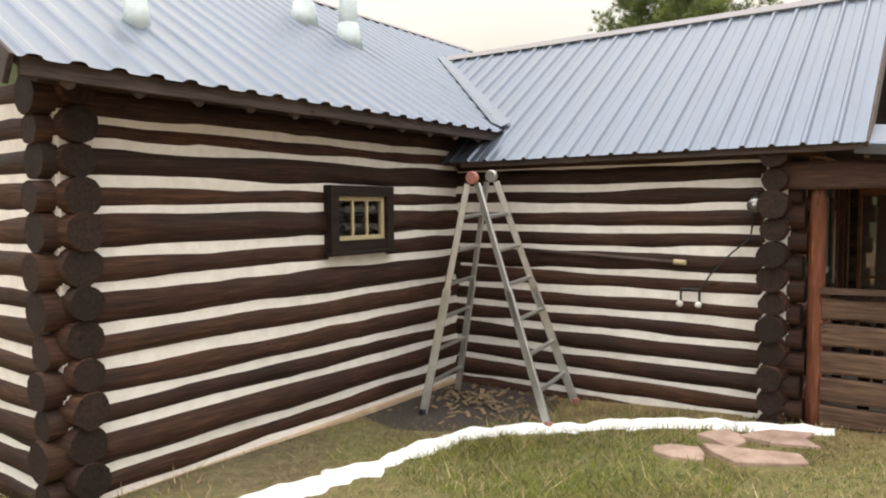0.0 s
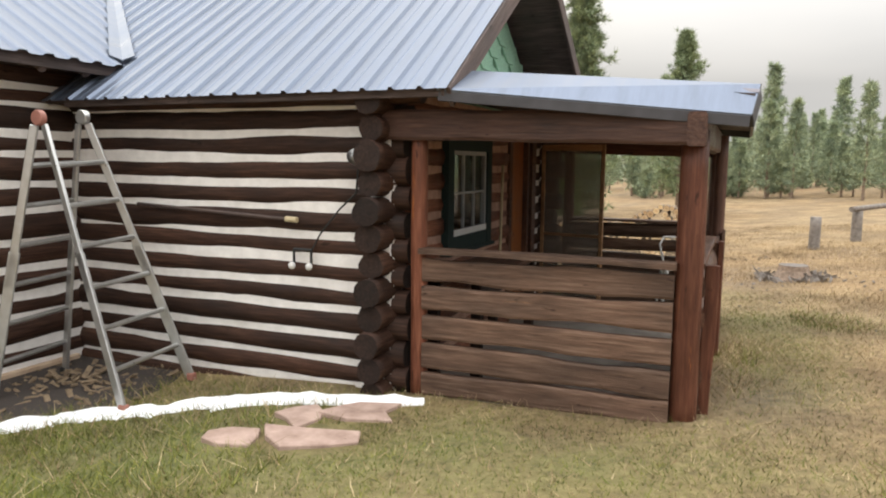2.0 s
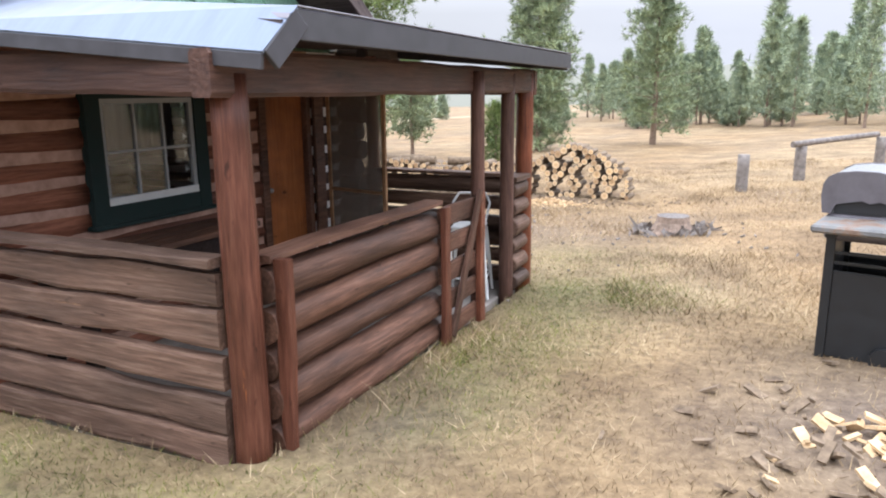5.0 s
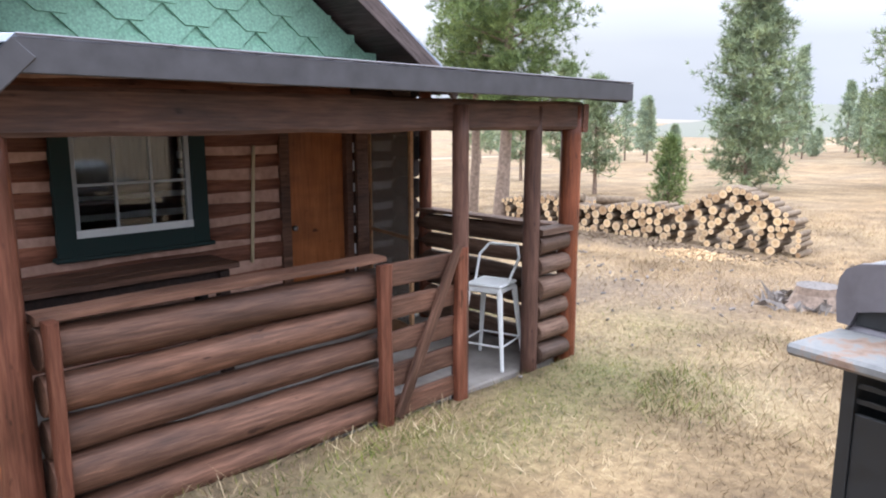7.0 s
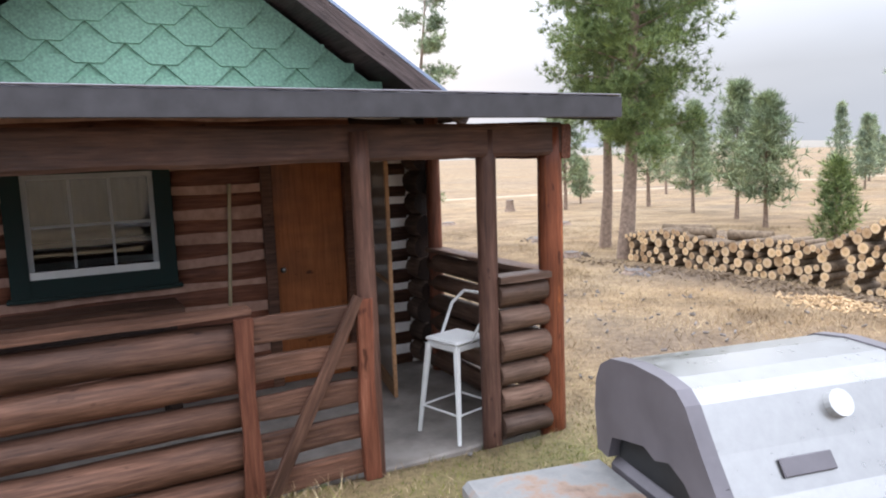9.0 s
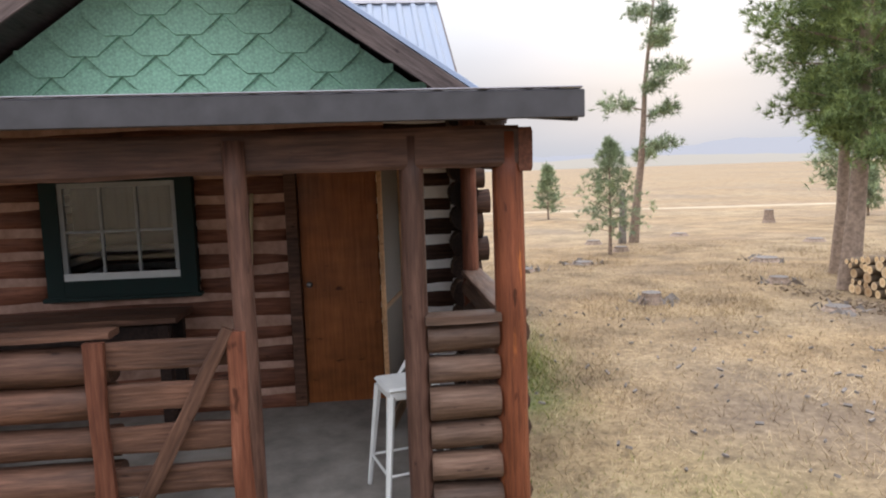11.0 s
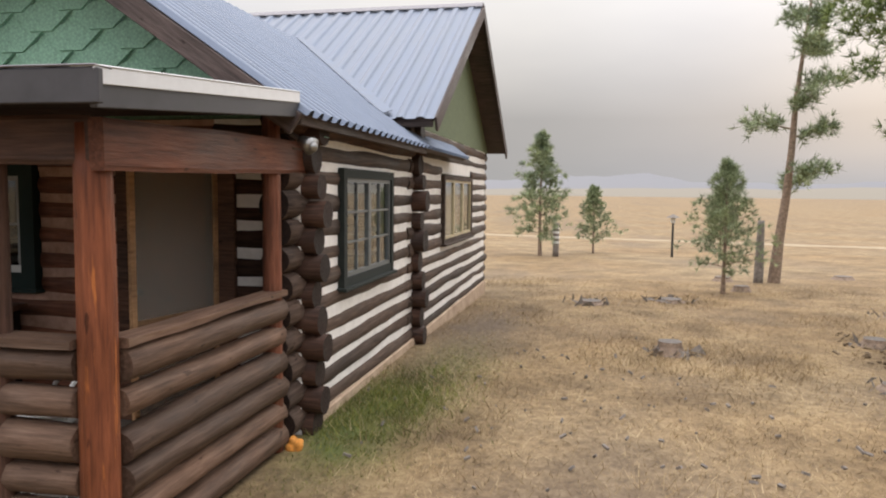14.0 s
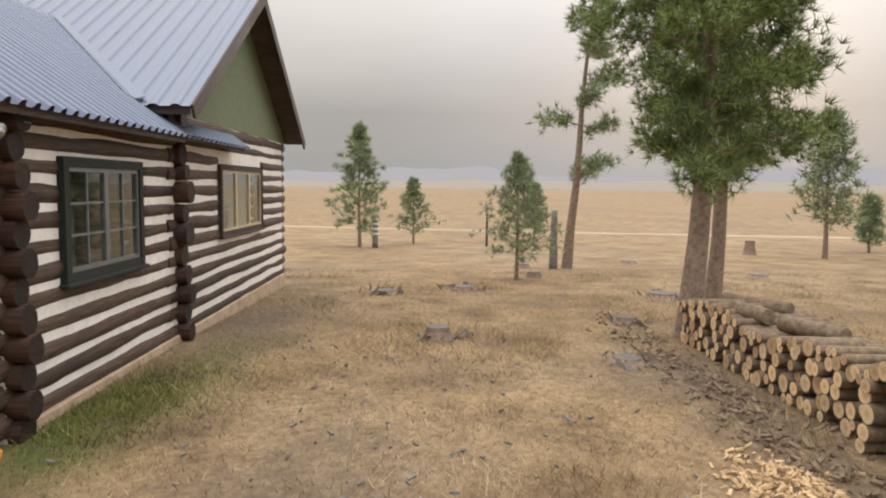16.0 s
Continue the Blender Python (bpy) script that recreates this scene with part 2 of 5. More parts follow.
def plain(name, col, rough=0.6, metal=0.0, vary=0.15, scale=12):
    mat, n, l, b = material(name, rough, metal)
    f = noise_out(n, l, scale, (1, 1, 1), 4, 0.6)
    r = ramp(n, [(0.3, tuple(c * (1 - vary) for c in col)), (0.7, tuple(c * (1 + vary) for c in col))])
    l.new(f, r.inputs["Fac"])
    l.new(r.outputs["Color"], b.inputs["Base Color"])
    rr = ramp(n, [(0.3, (max(0.02, rough - 0.08),) * 3), (0.7, (min(1, rough + 0.08),) * 3)])
    l.new(f, rr.inputs["Fac"])
    l.new(rr.outputs["Color"], b.inputs["Roughness"])
    bump(n, l, b, f, 0.08, 0.004)
    return mat


def roof_metal(name, col, rough):
    mat, n, l, b = material(name, rough, 0.55)
    rnd, off = random_out(n, l)
    streak = noise_out(n, l, 2.0, (6, 0.7, 1), 5, 0.65, off)
    r = ramp(n, [(0.3, tuple(c * 0.8 for c in col)), (0.7, tuple(c * 1.15 for c in col))])
    l.new(streak, r.inputs["Fac"])
    l.new(r.outputs["Color"], b.inputs["Base Color"])
    rr = ramp(n, [(0.25, (rough - 0.1,) * 3), (0.75, (rough + 0.15,) * 3)])
    l.new(streak, rr.inputs["Fac"])
    l.new(rr.outputs["Color"], b.inputs["Roughness"])
    return mat


ROOF = roof_metal("ribbed_roof_metal", (0.152, 0.183, 0.245), 0.36)
ROOFTRIM = roof_metal("roof_trim_metal", (0.2, 0.19, 0.21), 0.4)
GREEN = plain("green_shingle", (0.28, 0.5, 0.37), 0.85, 0, 0.3, 60)
GREEN_DARK = plain("olive_green_board", (0.15, 0.185, 0.105), 0.85, 0, 0.2, 20)
GREENTRIM = plain("green_paint", (0.012, 0.026, 0.023), 0.9, 0, 0.2)
DARKTRIM = plain("blackish_green_paint", (0.017, 0.022, 0.019), 0.95, 0, 0.2)
CREAM = plain("cream_paint", (0.5, 0.42, 0.26), 0.55)
WHITEP = plain("white_paint", (0.7, 0.7, 0.68), 0.45, 0, 0.06)
# porch window sash, a darker white than its bottom rail
GREYSASH = plain("grey_white_sash", (0.36, 0.37, 0.37), 0.55, 0, 0.1)
DARKIN = plain("dark_interior", (0.05, 0.04, 0.035), 0.9)
GLASS, _n, _l, _b = material("window_glass", 0.03)
_b.inputs["Transmission Weight"].default_value = 1.0
_b.inputs["IOR"].default_value = 1.45
_b.inputs["Base Color"].default_value = (0.82, 0.88, 0.88, 1)

# ---- ground ----
def grass_ground():
    mat, n, l, b = material("dry_meadow", 0.95)
    big = noise_out(n, l, 0.18, (1, 1, 1), 5, 0.6, None, True)
    fine = noise_out(n, l, 14.0, (1, 1, 1), 6, 0.75, None, True)
    mid = noise_out(n, l, 1.1, (1, 1, 1), 5, 0.65, None, True)
    straw = ramp(n, [(0.3, (0.13, 0.094, 0.058)), (0.5, (0.27, 0.2, 0.12)), (0.7, (0.39, 0.31, 0.2))])
    l.new(fine, straw.inputs["Fac"])
    patch = ramp(n, [(0.34, (0.58, 0.53, 0.47)), (0.6, (1.06, 1.02, 0.95))])
    l.new(mid, patch.inputs["Fac"])
    col = mixed(n, l, 1.0, straw.outputs["Color"], patch.outputs["Color"], "MULTIPLY")
    tone = ramp(n, [(0.4, (1.0, 0.92, 0.78)), (0.6, (1.05, 1.05, 1.0))])
    l.new(big, tone.inputs["Fac"])
    col = mixed(n, l, 1.0, col, tone.outputs["Color"], "MULTIPLY")
    bare = n.new("ShaderNodeAttribute")
    bare.attribute_name = "soil"
    dirt = ramp(n, [(0.3, (0.07, 0.05, 0.036)), (0.55, (0.15, 0.11, 0.078)), (0.75, (0.27, 0.215, 0.16))])
    l.new(fine, dirt.inputs["Fac"])
    col = mixed(n, l, bare.outputs["Fac"], col, dirt.outputs["Color"])
    at = n.new("ShaderNodeAttribute")
    at.attribute_name = "green"
    gsum = n.new("ShaderNodeMath")
    gsum.operation = "MULTIPLY"
    gr = ramp(n, [(0.3, (0.25, 0.25, 0.25)), (0.6, (1, 1, 1))])
    l.new(mid, gr.inputs["Fac"])
    l.new(at.outputs["Fac"], gsum.inputs[0])
    l.new(gr.outputs["Color"], gsum.inputs[1])
    turf = ramp(n, [(0.3, (0.05, 0.066, 0.016)), (0.7, (0.13, 0.155, 0.04))])
    l.new(fine, turf.inputs["Fac"])
    col = mixed(n, l, gsum.outputs[0], col, turf.outputs["Color"])
    l.new(col, b.inputs["Base Color"])
    bump(n, l, b, fine, 0.5, 0.03)
    return mat


def green_at(x, y):
    """How much green turf grows at a place: in the south yard, along the porch and by the north wall."""
    g = 0.0
    for cx, cy, sx, sy, k in ((1.9, -1.8, 2.4, 1.7, 0.9), (4.6, -0.8, 1.6, 0.7, 0.55), (5.7, 1.6, 0.55, 1.6, 0.5), (5.6, 3.6, 0.9, 0.7, 0.7), (2.6, 4.42, 0.95, 0.34, 2.0), (1.0, 4.7, 1.4, 0.4, 0.55), (5.3, 5.2, 0.8, 0.6, 0.3), (-1.5, -4.6, 2.5, 1.2, 0.8)):
        g += k * math.exp(-((x - cx) / sx) ** 2 - ((y - cy) / sy) ** 2)
    return min(1.0, g)


def soil_shade_at(x, y):
    """How bare the soil lies: along the north wall, by the chopping place, in the trodden yard and by the woodpile.
    Along the east wall foot it also paints shade.
    """
    g = 0.0
    # the patch at (0.3, -2.9) is bare soil and the wall foot's shadow together
    for cx, cy, sx, sy, k in ((-1.6, 4.7, 2.0, 0.6, 0.9), (4.2, 6.3, 1.8, 0.9, 0.6), (7.7, 1.2, 0.9, 0.7, 0.8), (0.5, -0.6, 0.6, 0.5, 0.45), (0.3, -2.9, 0.5, 1.9, 0.7), (2.3, 9.1, 2.2, 0.35, 0.8), (5.6, 7.6, 1.2, 0.8, 0.45), (6.4, -1.6, 0.8, 0.6, 0.5)):
        g += k * math.exp(-((x - cx) / sx) ** 2 - ((y - cy) / sy) ** 2)
    g += max(0.0, 0.9 * noise.noise((x * 0.55, y * 0.55, 4.4)) - 0.12) + max(0.0, 0.7 * noise.noise((x * 1.7, y * 1.7, 7.1)) - 0.2)
    return max(0.0, min(1.0, g))


def ground():
    import itertools
    N = 180
    u = np.linspace(-1, 1, N)
    ax = 9.0 * u + 3000 * np.sign(u) * np.abs(u) ** 7
    xs, ys = ax + 2.5, ax + 2.0
    v = [(x, y, ground_z(x, y)) for y, x in itertools.product(ys, xs)]
    f = [(j * N + i, j * N + i + 1, (j + 1) * N + i + 1, (j + 1) * N + i) for j in range(N - 1) for i in range(N - 1)]
    me = bpy.data.meshes.new("ground")
    me.from_pydata(v, [], f)
    me.attributes.new("green", "FLOAT", "POINT").data.foreach_set("value", [green_at(x, y) for x, y, z in v])
    me.attributes.new("soil", "FLOAT", "POINT").data.foreach_set("value", [soil_shade_at(x, y) for x, y, z in v])
    ob = put("ground", me, grass_ground(), smooth=True)
    tagged(ob, "dry straw-coloured meadow grass with green patches", "ground", kind="structure")


ground()

# ---- log walls ----
R_LOG = 0.1


def spans(length, cuts):
    """The stretches of 0..length left over by the cuts (a, b)."""
    out, s = [], 0.0
    for a, b in sorted(cuts):
        if a > s:
            out.append((s, a))
        s = max(s, b)
    if s < length:
        out.append((s, length))
    return out


def log_wall(name, a, b, z0, pitch, count, label, openings=(), ends=(0.18, 0.18), seed=0, thick=0.152, mat=None, chink=None, joints=None):
    """A wall of stacked round logs from a to b (x, y), chinked with mortar. openings: (from, to, low, high) along it.
    joints: heights of the mortar joints, where the courses are uneven."""
    if joints:
        z0, count = joints[0], len(joints) - 1
    a, b = Vector((*a, 0)), Vector((*b, 0))
    L = (b - a).length
    m = along(a, b)
    wall = thing(name, label, "wall", m, kind="structure")
    top = joints[-1] if joints else z0 + pitch * count
    bm = bmesh.new()
    zs = sorted({z0 - 0.1, top, *[o[2] for o in openings], *[o[3] for o in openings]})
    for lo, hi in zip(zs, zs[1:]):
        for s, e in spans(L, [(o[0], o[1]) for o in openings if o[2] < hi - 1e-4 and o[3] > lo + 1e-4]):
            box(bm, s, e, -thick / 2, thick / 2, lo, hi)
    part("chinking", bm, chink or CHINK, wall, "mortar chinking between the logs")
    for i in range(count):
        z = z0 + pitch * (i + 0.5)
        r = R_LOG * pitch / 0.19
        if joints:
            z = (joints[i] + joints[i + 1]) / 2
            r = math.hypot(thick / 2, (joints[i + 1] - joints[i] - 0.06) / 2)
        cuts = [(o[0], o[1]) for o in openings if o[2] < z + r * 0.5 and o[3] > z - r * 0.5]
        for s, e in spans(L, cuts):
            s2, e2 = (s - ends[0] * (0.8 + 0.5 * ((i * 7) % 5) / 5) if s == 0 else s), (e + ends[1] * (0.8 + 0.5 * ((i * 3) % 5) / 5) if e == L else e)
            me = log_mesh("log", e2 - s2, r * ((0.98 if joints else 0.93) + (0.04 if joints else 0.12) * noise.random()), seed + i * 1.7 + s, taper=random.choice((-0.09, 0.09)))
            me.materials.append(mat or LOG)
            me.materials.append(LOG_END)
            for p in me.polygons[-2:]:
                p.material_index = 1
            put("log", me, None, wall, "", Matrix.Translation((s2, 0, z)))
    return wall


# the wing (kitchen end) and the main house
WX, WY = 3.07, 4.0
FACE = 0.09
log_wall("wall_south", (-0.1, 0.09), (WX, 0.09), -0.118, 0.1863, 12, "dark brown log wall with white chinking", (), (0.0, 0.1), 3, 0.14)
log_wall("wall_east", (0 - FACE, -3.95), (0 - FACE, 4.0), -0.1, 0.2035, 13, "dark brown log wall with white chinking and one small window",
         [(2.13, 2.85, 1.42, 1.92)], (0.1, 0.2), 21, joints=[-0.15, 0.02, 0.21, 0.443, 0.628, 0.837, 1.05, 1.308, 1.503, 1.756, 1.911, 2.144, 2.28, 2.5])
log_wall("wall_gable_end", (WX - FACE, 0.0), (WX - FACE, 0.2), -0.02, 0.187, 12, "dark brown crossed log ends at the cabin corner", (), (0.2, 0.0), 41)
log_wall("wall_gable", (WX - FACE, 0.2), (WX - FACE, 3.43), -0.02, 0.187, 12, "reddish-brown log wall under the porch roof",
         [(0.72, 1.8, 1.02, 1.86), (2.46, 3.23, -0.2, 1.98)], (0.0, 0.0), 41, mat=LOG_RED, chink=CHINK_TAN)
log_wall("wall_gable_corner", (WX - FACE, 3.43), (WX - FACE, WY), -0.02, 0.187, 12, "dark log wall with white chinking beside the door", (), (0.0, 0.2), 47)
log_wall("wall_north", (0.0, WY), (WX, WY), 0.05, 0.187, 12, "dark brown log wall with white chinking and a green framed window",
         [(0.9, 2.34, 0.95, 1.9)], (0.0, 0.22), 61, mat=LOG_WEATHERED)
log_wall("wall_main_north", (-5.42, WY), (0.0, WY), 0.05, 0.187, 13, "dark brown log wall with white chinking and a triple window",
         [(1.6, 3.85, 1.02, 1.98)], (0.2, 0.2), 81, mat=LOG_WEATHERED)
log_wall("wall_main_south", (-5.42, -3.95 + FACE), (0.0, -3.95 + FACE), -0.1, 0.2035, 13, "weathered log wall with white chinking", (), (0.2, 0.1), 101)
log_wall("wall_main_west", (-5.42 + FACE, -3.95), (-5.42 + FACE, 4.0), -0.1, 0.2035, 13, "dark brown log wall with white chinking", (), (0.0, 0.0), 121)

def corner_mortar(wall, x, zs, r, label):
    """Mortar worked round the logs that cross a corner: an uneven collar on the near side of each."""
    for i, z in enumerate(zs):
        bm = bmesh.new()
        a0, a1 = radians(112 - 40 * ((i * 5) % 3 == 0)), radians(228 + 12 * ((i * 7) % 4))
        n = 10
        rings = []
        for k in range(n + 1):
            a = a0 + (a1 - a0) * k / n
            w = 0.014 + 0.012 * noise.noise((k * 0.7, z * 3, 2))
            rings.append([bm.verts.new((x + (r + d) * math.cos(a), y, z + (r + d) * math.sin(a))) for d, y in ((-0.012, 0.03), (-0.012, -0.012), (w, -0.012), (w, 0.03))])
        for p, q in zip(rings, rings[1:]):
            for k in range(4):
                bm.faces.new((p[k], p[(k + 1) % 4], q[(k + 1) % 4], q[k]))
        bm.faces.new(rings[0])
        bm.faces.new(rings[-1][::-1])
        bmesh.ops.recalc_face_normals(bm, faces=bm.faces)
        part("mortar_collar", bm, CHINK, wall, label, wall.matrix_basis.inverted())


corner_mortar(bpy.data.objects["wall_south"], WX - FACE, [-0.02 + 0.187 * (i + 0.5) for i in range(11)], 0.103, "pale mortar collar round a crossing log")

part("floor", boxed(-5.3, 2.8, -3.8, 3.9, -0.1, -0.02), DARKIN).update_tag()
tagged(bpy.data.objects["floor"], "dark wooden floor inside the cabin", "floor", kind="structure")

# ---- roofs ----
RIB = 0.2286


def panel_mesh(name, run, width=RIB * 4, wavy=0.0):
    """One sheet of ribbed metal: local x across, local y down the slope."""
    v, f = [], []
    prof = []
    for k in range(4):
        x = k * RIB
        if wavy:
            prof += [(x + 0.01 * q, wavy * h) for q, h in ((0, 0), (2.4, 0.12), (4.2, 0.8), (6, 1), (9.6, 1), (11.4, 0.8), (13.2, 0.12), (15.6, 0))]
            continue
        prof += [(x, 0), (x + 0.016, 0.021), (x + 0.04, 0.021), (x + 0.056, 0), (x + 0.13, 0.0), (x + 0.14, 0.005), (x + 0.15, 0)]
    prof.append((width, 0))
    for y in (0, run):
        v += [(x, y, z) for x, z in prof]
    n = len(prof)
    f = [(i, i + 1, n + i + 1, n + i) for i in range(n - 1)]
    me = bpy.data.meshes.new(name)
    me.from_pydata(v, [], f)
    return me


def roof_slope(name, eave_a, eave_b, ridge_z, ridge_off, label, mat=None, wavy=0.0, rib=RIB):
    """Ribbed sheets from the eave line a-b up to a ridge ridge_off metres in (to the left of a-b) at ridge_z; deck beneath."""
    a, b = Vector(eave_a), Vector(eave_b)
    d = (b - a).normalized()
    inward = Vector((-d.y, d.x, 0))
    up = (inward * ridge_off + Vector((0, 0, ridge_z - a.z)))
    run = up.length
    y = up.normalized()
    nrm = d.cross(y)
    m = Matrix((d, y, nrm)).transposed().to_4x4()
    m.translation = a
    roof = thing(name, label, "roof", m, kind="structure")
    L = (b - a).length
    part("deck", boxed(0.02, L - 0.02, 0.02, run, -0.06, -0.006), FASCIA, roof)
    me = panel_mesh("panel", run, wavy=wavy)
    count = int(math.ceil(L / (rib * 4) - 0.02))
    k = L / (count * RIB * 4)
    for i in range(count):
        put("panel", me, mat or ROOF, roof, "", Matrix.Translation((i * RIB * 4 * k, -0.03, 0)) @ Matrix.Diagonal((k, 1, 1, 1)))
    return roof


RZ = 3.76
roof_slope("roof_wing_south", (-2.2, -0.25, 2.2), (3.58, -0.25, 2.2), RZ, 2.28, "grey ribbed metal roof of the wing")
roof_slope("roof_wing_north", (3.58, 4.31, 2.2), (-2.2, 4.31, 2.2), RZ, 2.28, "grey corrugated metal roof of the wing", None, 0.042, 0.18)
MZ = 4.42
roof_slope("roof_main_east", (0.42, -4.33, 2.5), (0.42, 4.42, 2.5), MZ, 3.13, "grey corrugated metal roof of the main house", None, 0.024)
roof_slope("roof_main_west", (-5.84, 4.42, 2.5), (-5.84, -4.33, 2.5), MZ, 3.13, "grey ribbed metal roof of the main house")


def gable(name, axis, at, c, half, z0, z1, label, thick=0.08):
    """A triangular gable board: across axis x or y, centred at c."""
    bm = bmesh.new()
    pts = [(-half, z0), (half, z0), (0, z1)]
    vs = []
    for t in (-thick / 2, thick / 2):
        vs.append([bm.verts.new((at + t, c + p, z) if axis == "y" else (c + p, at + t, z)) for p, z in pts])
    bm.faces.new(vs[0])
    bm.faces.new(vs[1][::-1])
    for i in range(3):
        j = (i + 1) % 3
        bm.faces.new((vs[0][i], vs[0][j], vs[1][j], vs[1][i]))
    bmesh.ops.recalc_face_normals(bm, faces=bm.faces)
    return tagged(part(name, bm, GREEN_DARK if axis == "x" else GREEN), label, "gable", kind="structure")


gable("gable_wing", "y", WX - 0.12, 2.03, 2.2, 2.1, RZ - 0.1, "green shingled gable above the porch")
gable("gable_main_north", "x", 4.04, -2.71, 3.05, 2.46, MZ - 0.1, "plain olive green gable of the main house")
gable("gable_main_south", "x", -3.9, -2.71, 3.05, 2.46, MZ - 0.1, "green gable of the main house")

ALU = plain("aluminium", (0.5, 0.5, 0.49), 0.35, 0.85, 0.1)
SLATE = plain("slate_grey_fascia", (0.055, 0.054, 0.06), 0.5, 0.2, 0.25, 8)
GALV = plain("galvanised_edge", (0.66, 0.67, 0.69), 0.42, 0.25, 0.06)
STEEL = plain("brushed_steel", (0.32, 0.32, 0.315), 0.34, 0.9, 0.08, 30)
BLACK = plain("black_paint", (0.015, 0.016, 0.017), 0.5, 0.0, 0.2)
CASTING = plain("grey_cast_end", (0.13, 0.12, 0.13), 0.5, 0.3, 0.15)
SHELF = plain("grey_side_shelf", (0.16, 0.165, 0.17), 0.45, 0.1, 0.2, 6)
RED = plain("red_plastic", (0.3, 0.13, 0.1), 0.6)
ORANGE = plain("orange_foam", (0.65, 0.27, 0.05), 0.9, 0, 0.3, 40)
BARK = plaster("pine_bark", (0.14, 0.1, 0.075), (0.34, 0.25, 0.185), 16)
GREYWOOD = plaster("weathered_stump", (0.11, 0.095, 0.085), (0.26, 0.23, 0.205), 14)
CUTWOOD = plaster("fresh_cut_wood", (0.42, 0.28, 0.14), (0.68, 0.5, 0.29), 12)
TANWOOD = wood("tan_frame_wood", (0.18, 0.1, 0.05), (0.32, 0.19, 0.1), (0.44, 0.28, 0.16), 0.6)
GREYFRAME = plain("grey_sash_paint", (0.12, 0.13, 0.13), 0.5)

# ---- wing gable shingles, barge boards, roof edges ----
def shingle_mesh(w=0.47, h=0.2, t=0.024):
    """A six-sided shingle tab: local x across, z up, y out."""
    bm = bmesh.new()
    pts = [(-0.19 * w, 0), (0.19 * w, 0), (0.5 * w, 0.145), (0.5 * w, h), (-0.5 * w, h), (-0.5 * w, 0.145)]
    f = bm.faces.new([bm.verts.new((x, 0, z)) for x, z in pts])
    r = bmesh.ops.extrude_face_region(bm, geom=[f])
    bmesh.ops.translate(bm, verts=[v for v in r["geom"] if isinstance(v, bmesh.types.BMVert)], vec=(0, -t, 0))
    bmesh.ops.recalc_face_normals(bm, faces=bm.faces)
    me = bpy.data.meshes.new("shingle")
    bm.to_mesh(me)
    bm.free()
    return me


def shingles(parent, place, half, z0, z1, pitch=0.5, rise=0.145, mat=None):
    """Rows of six-sided shingles on a gable; place(u, z, k) gives the pose."""
    me = shingle_mesh(pitch * 0.985)
    row = 0
    z = z0
    while z < z1:
        lim = half * (z1 - z) / (z1 - z0) - 0.06
        n = int(half / pitch) + 2
        for i in range(-n, n + 1):
            u = (i + 0.5 * (row % 2)) * pitch
            if abs(u) + 0.25 * pitch < lim and abs(u) + 0.5 * pitch < half * (z1 - z - 0.2) / (z1 - z0) + 0.16:
                put("shingle", me, mat or GREEN, parent, "", place(u, z, row))
        z += rise
        row += 1


g = bpy.data.objects["gable_wing"]
shingles(g, lambda u, z, k: Matrix.Translation((WX - 0.075 + 0.012, 2.03 + u, z)) @ Matrix.Rotation(radians(90), 4, "Z") @ Matrix.Rotation(radians(-6.5), 4, "X"), 2.15, 2.3, RZ - 0.12)


def barge(name, a, b, label, h=0.14, t=0.03, mat=None):
    """A sloping or level board along a roof edge, its top edge on a-b."""
    L = (Vector(b) - Vector(a)).length
    ob = part(name, boxed(0, L, -t / 2, t / 2, -h, 0, 0.004), mat or FASCIA, None, "", along(a, b))
    return tagged(ob, label, "trim", kind="structure")


for xx in (3.58,):
    barge("trim_wing_1", (xx, -0.25, 2.19), (xx, 2.03, RZ - 0.02), "dark weathered barge board of the gable")
    barge("trim_wing_2", (xx, 4.31, 2.19), (xx, 2.03, RZ - 0.02), "dark weathered barge board of the gable")
for yy, nm in ((4.43, "north"), (-4.34, "south")):
    barge("trim_main_%s_1" % nm, (0.42, yy, 2.5), (-2.71, yy, MZ), "dark barge board of the main roof", 0.16)
    barge("trim_main_%s_2" % nm, (-5.84, yy, 2.5), (-2.71, yy, MZ), "dark barge board of the main roof", 0.16)
barge("trim_eave_south", (0.2, -0.215, 2.205), (3.55, -0.215, 2.205), "dark eave board", 0.07)
barge("trim_eave_north", (0.2, 4.275, 2.205), (3.55, 4.275, 2.205), "dark eave board", 0.07)
barge("trim_eave_main_1", (0.385, -4.3, 2.505), (0.385, 0.3, 2.505), "dark weathered eave board", 0.1)
barge("trim_eave_main_2", (0.385, 3.9, 2.505), (0.385, 4.4, 2.505), "dark weathered eave board", 0.1)
# soffit logs and plates under the eaves
for name, a, b in (("plate_south", (0.05, 0.0, 2.2), (3.3, 0.0, 2.2)), ("plate_north", (0.05, 4.06, 2.2), (3.3, 4.06, 2.2)), ("plate_main", (0.12, -4.1, 2.52), (0.12, 0.2, 2.52))):
    me = log_mesh("wall_plate", (Vector(b) - Vector(a)).length, 0.09, 7.7 + a[1])
    tagged(put("trim_" + name, me, LOG, None, "", along(a, b)), "dark log wall plate under the eave", "beam", kind="structure")
for i in range(11):
    yy = -4.05 + i * 0.39
    me = log_mesh("rafter_tail", 0.62, 0.035, i * 2.3, 8, segs=2)
    tagged(put("trim_rafter", me, FASCIA, None, "", along((-0.15, yy, 2.73), (0.37, yy, 2.4))), "dark rafter tail under the eave", "rafter", kind="structure")


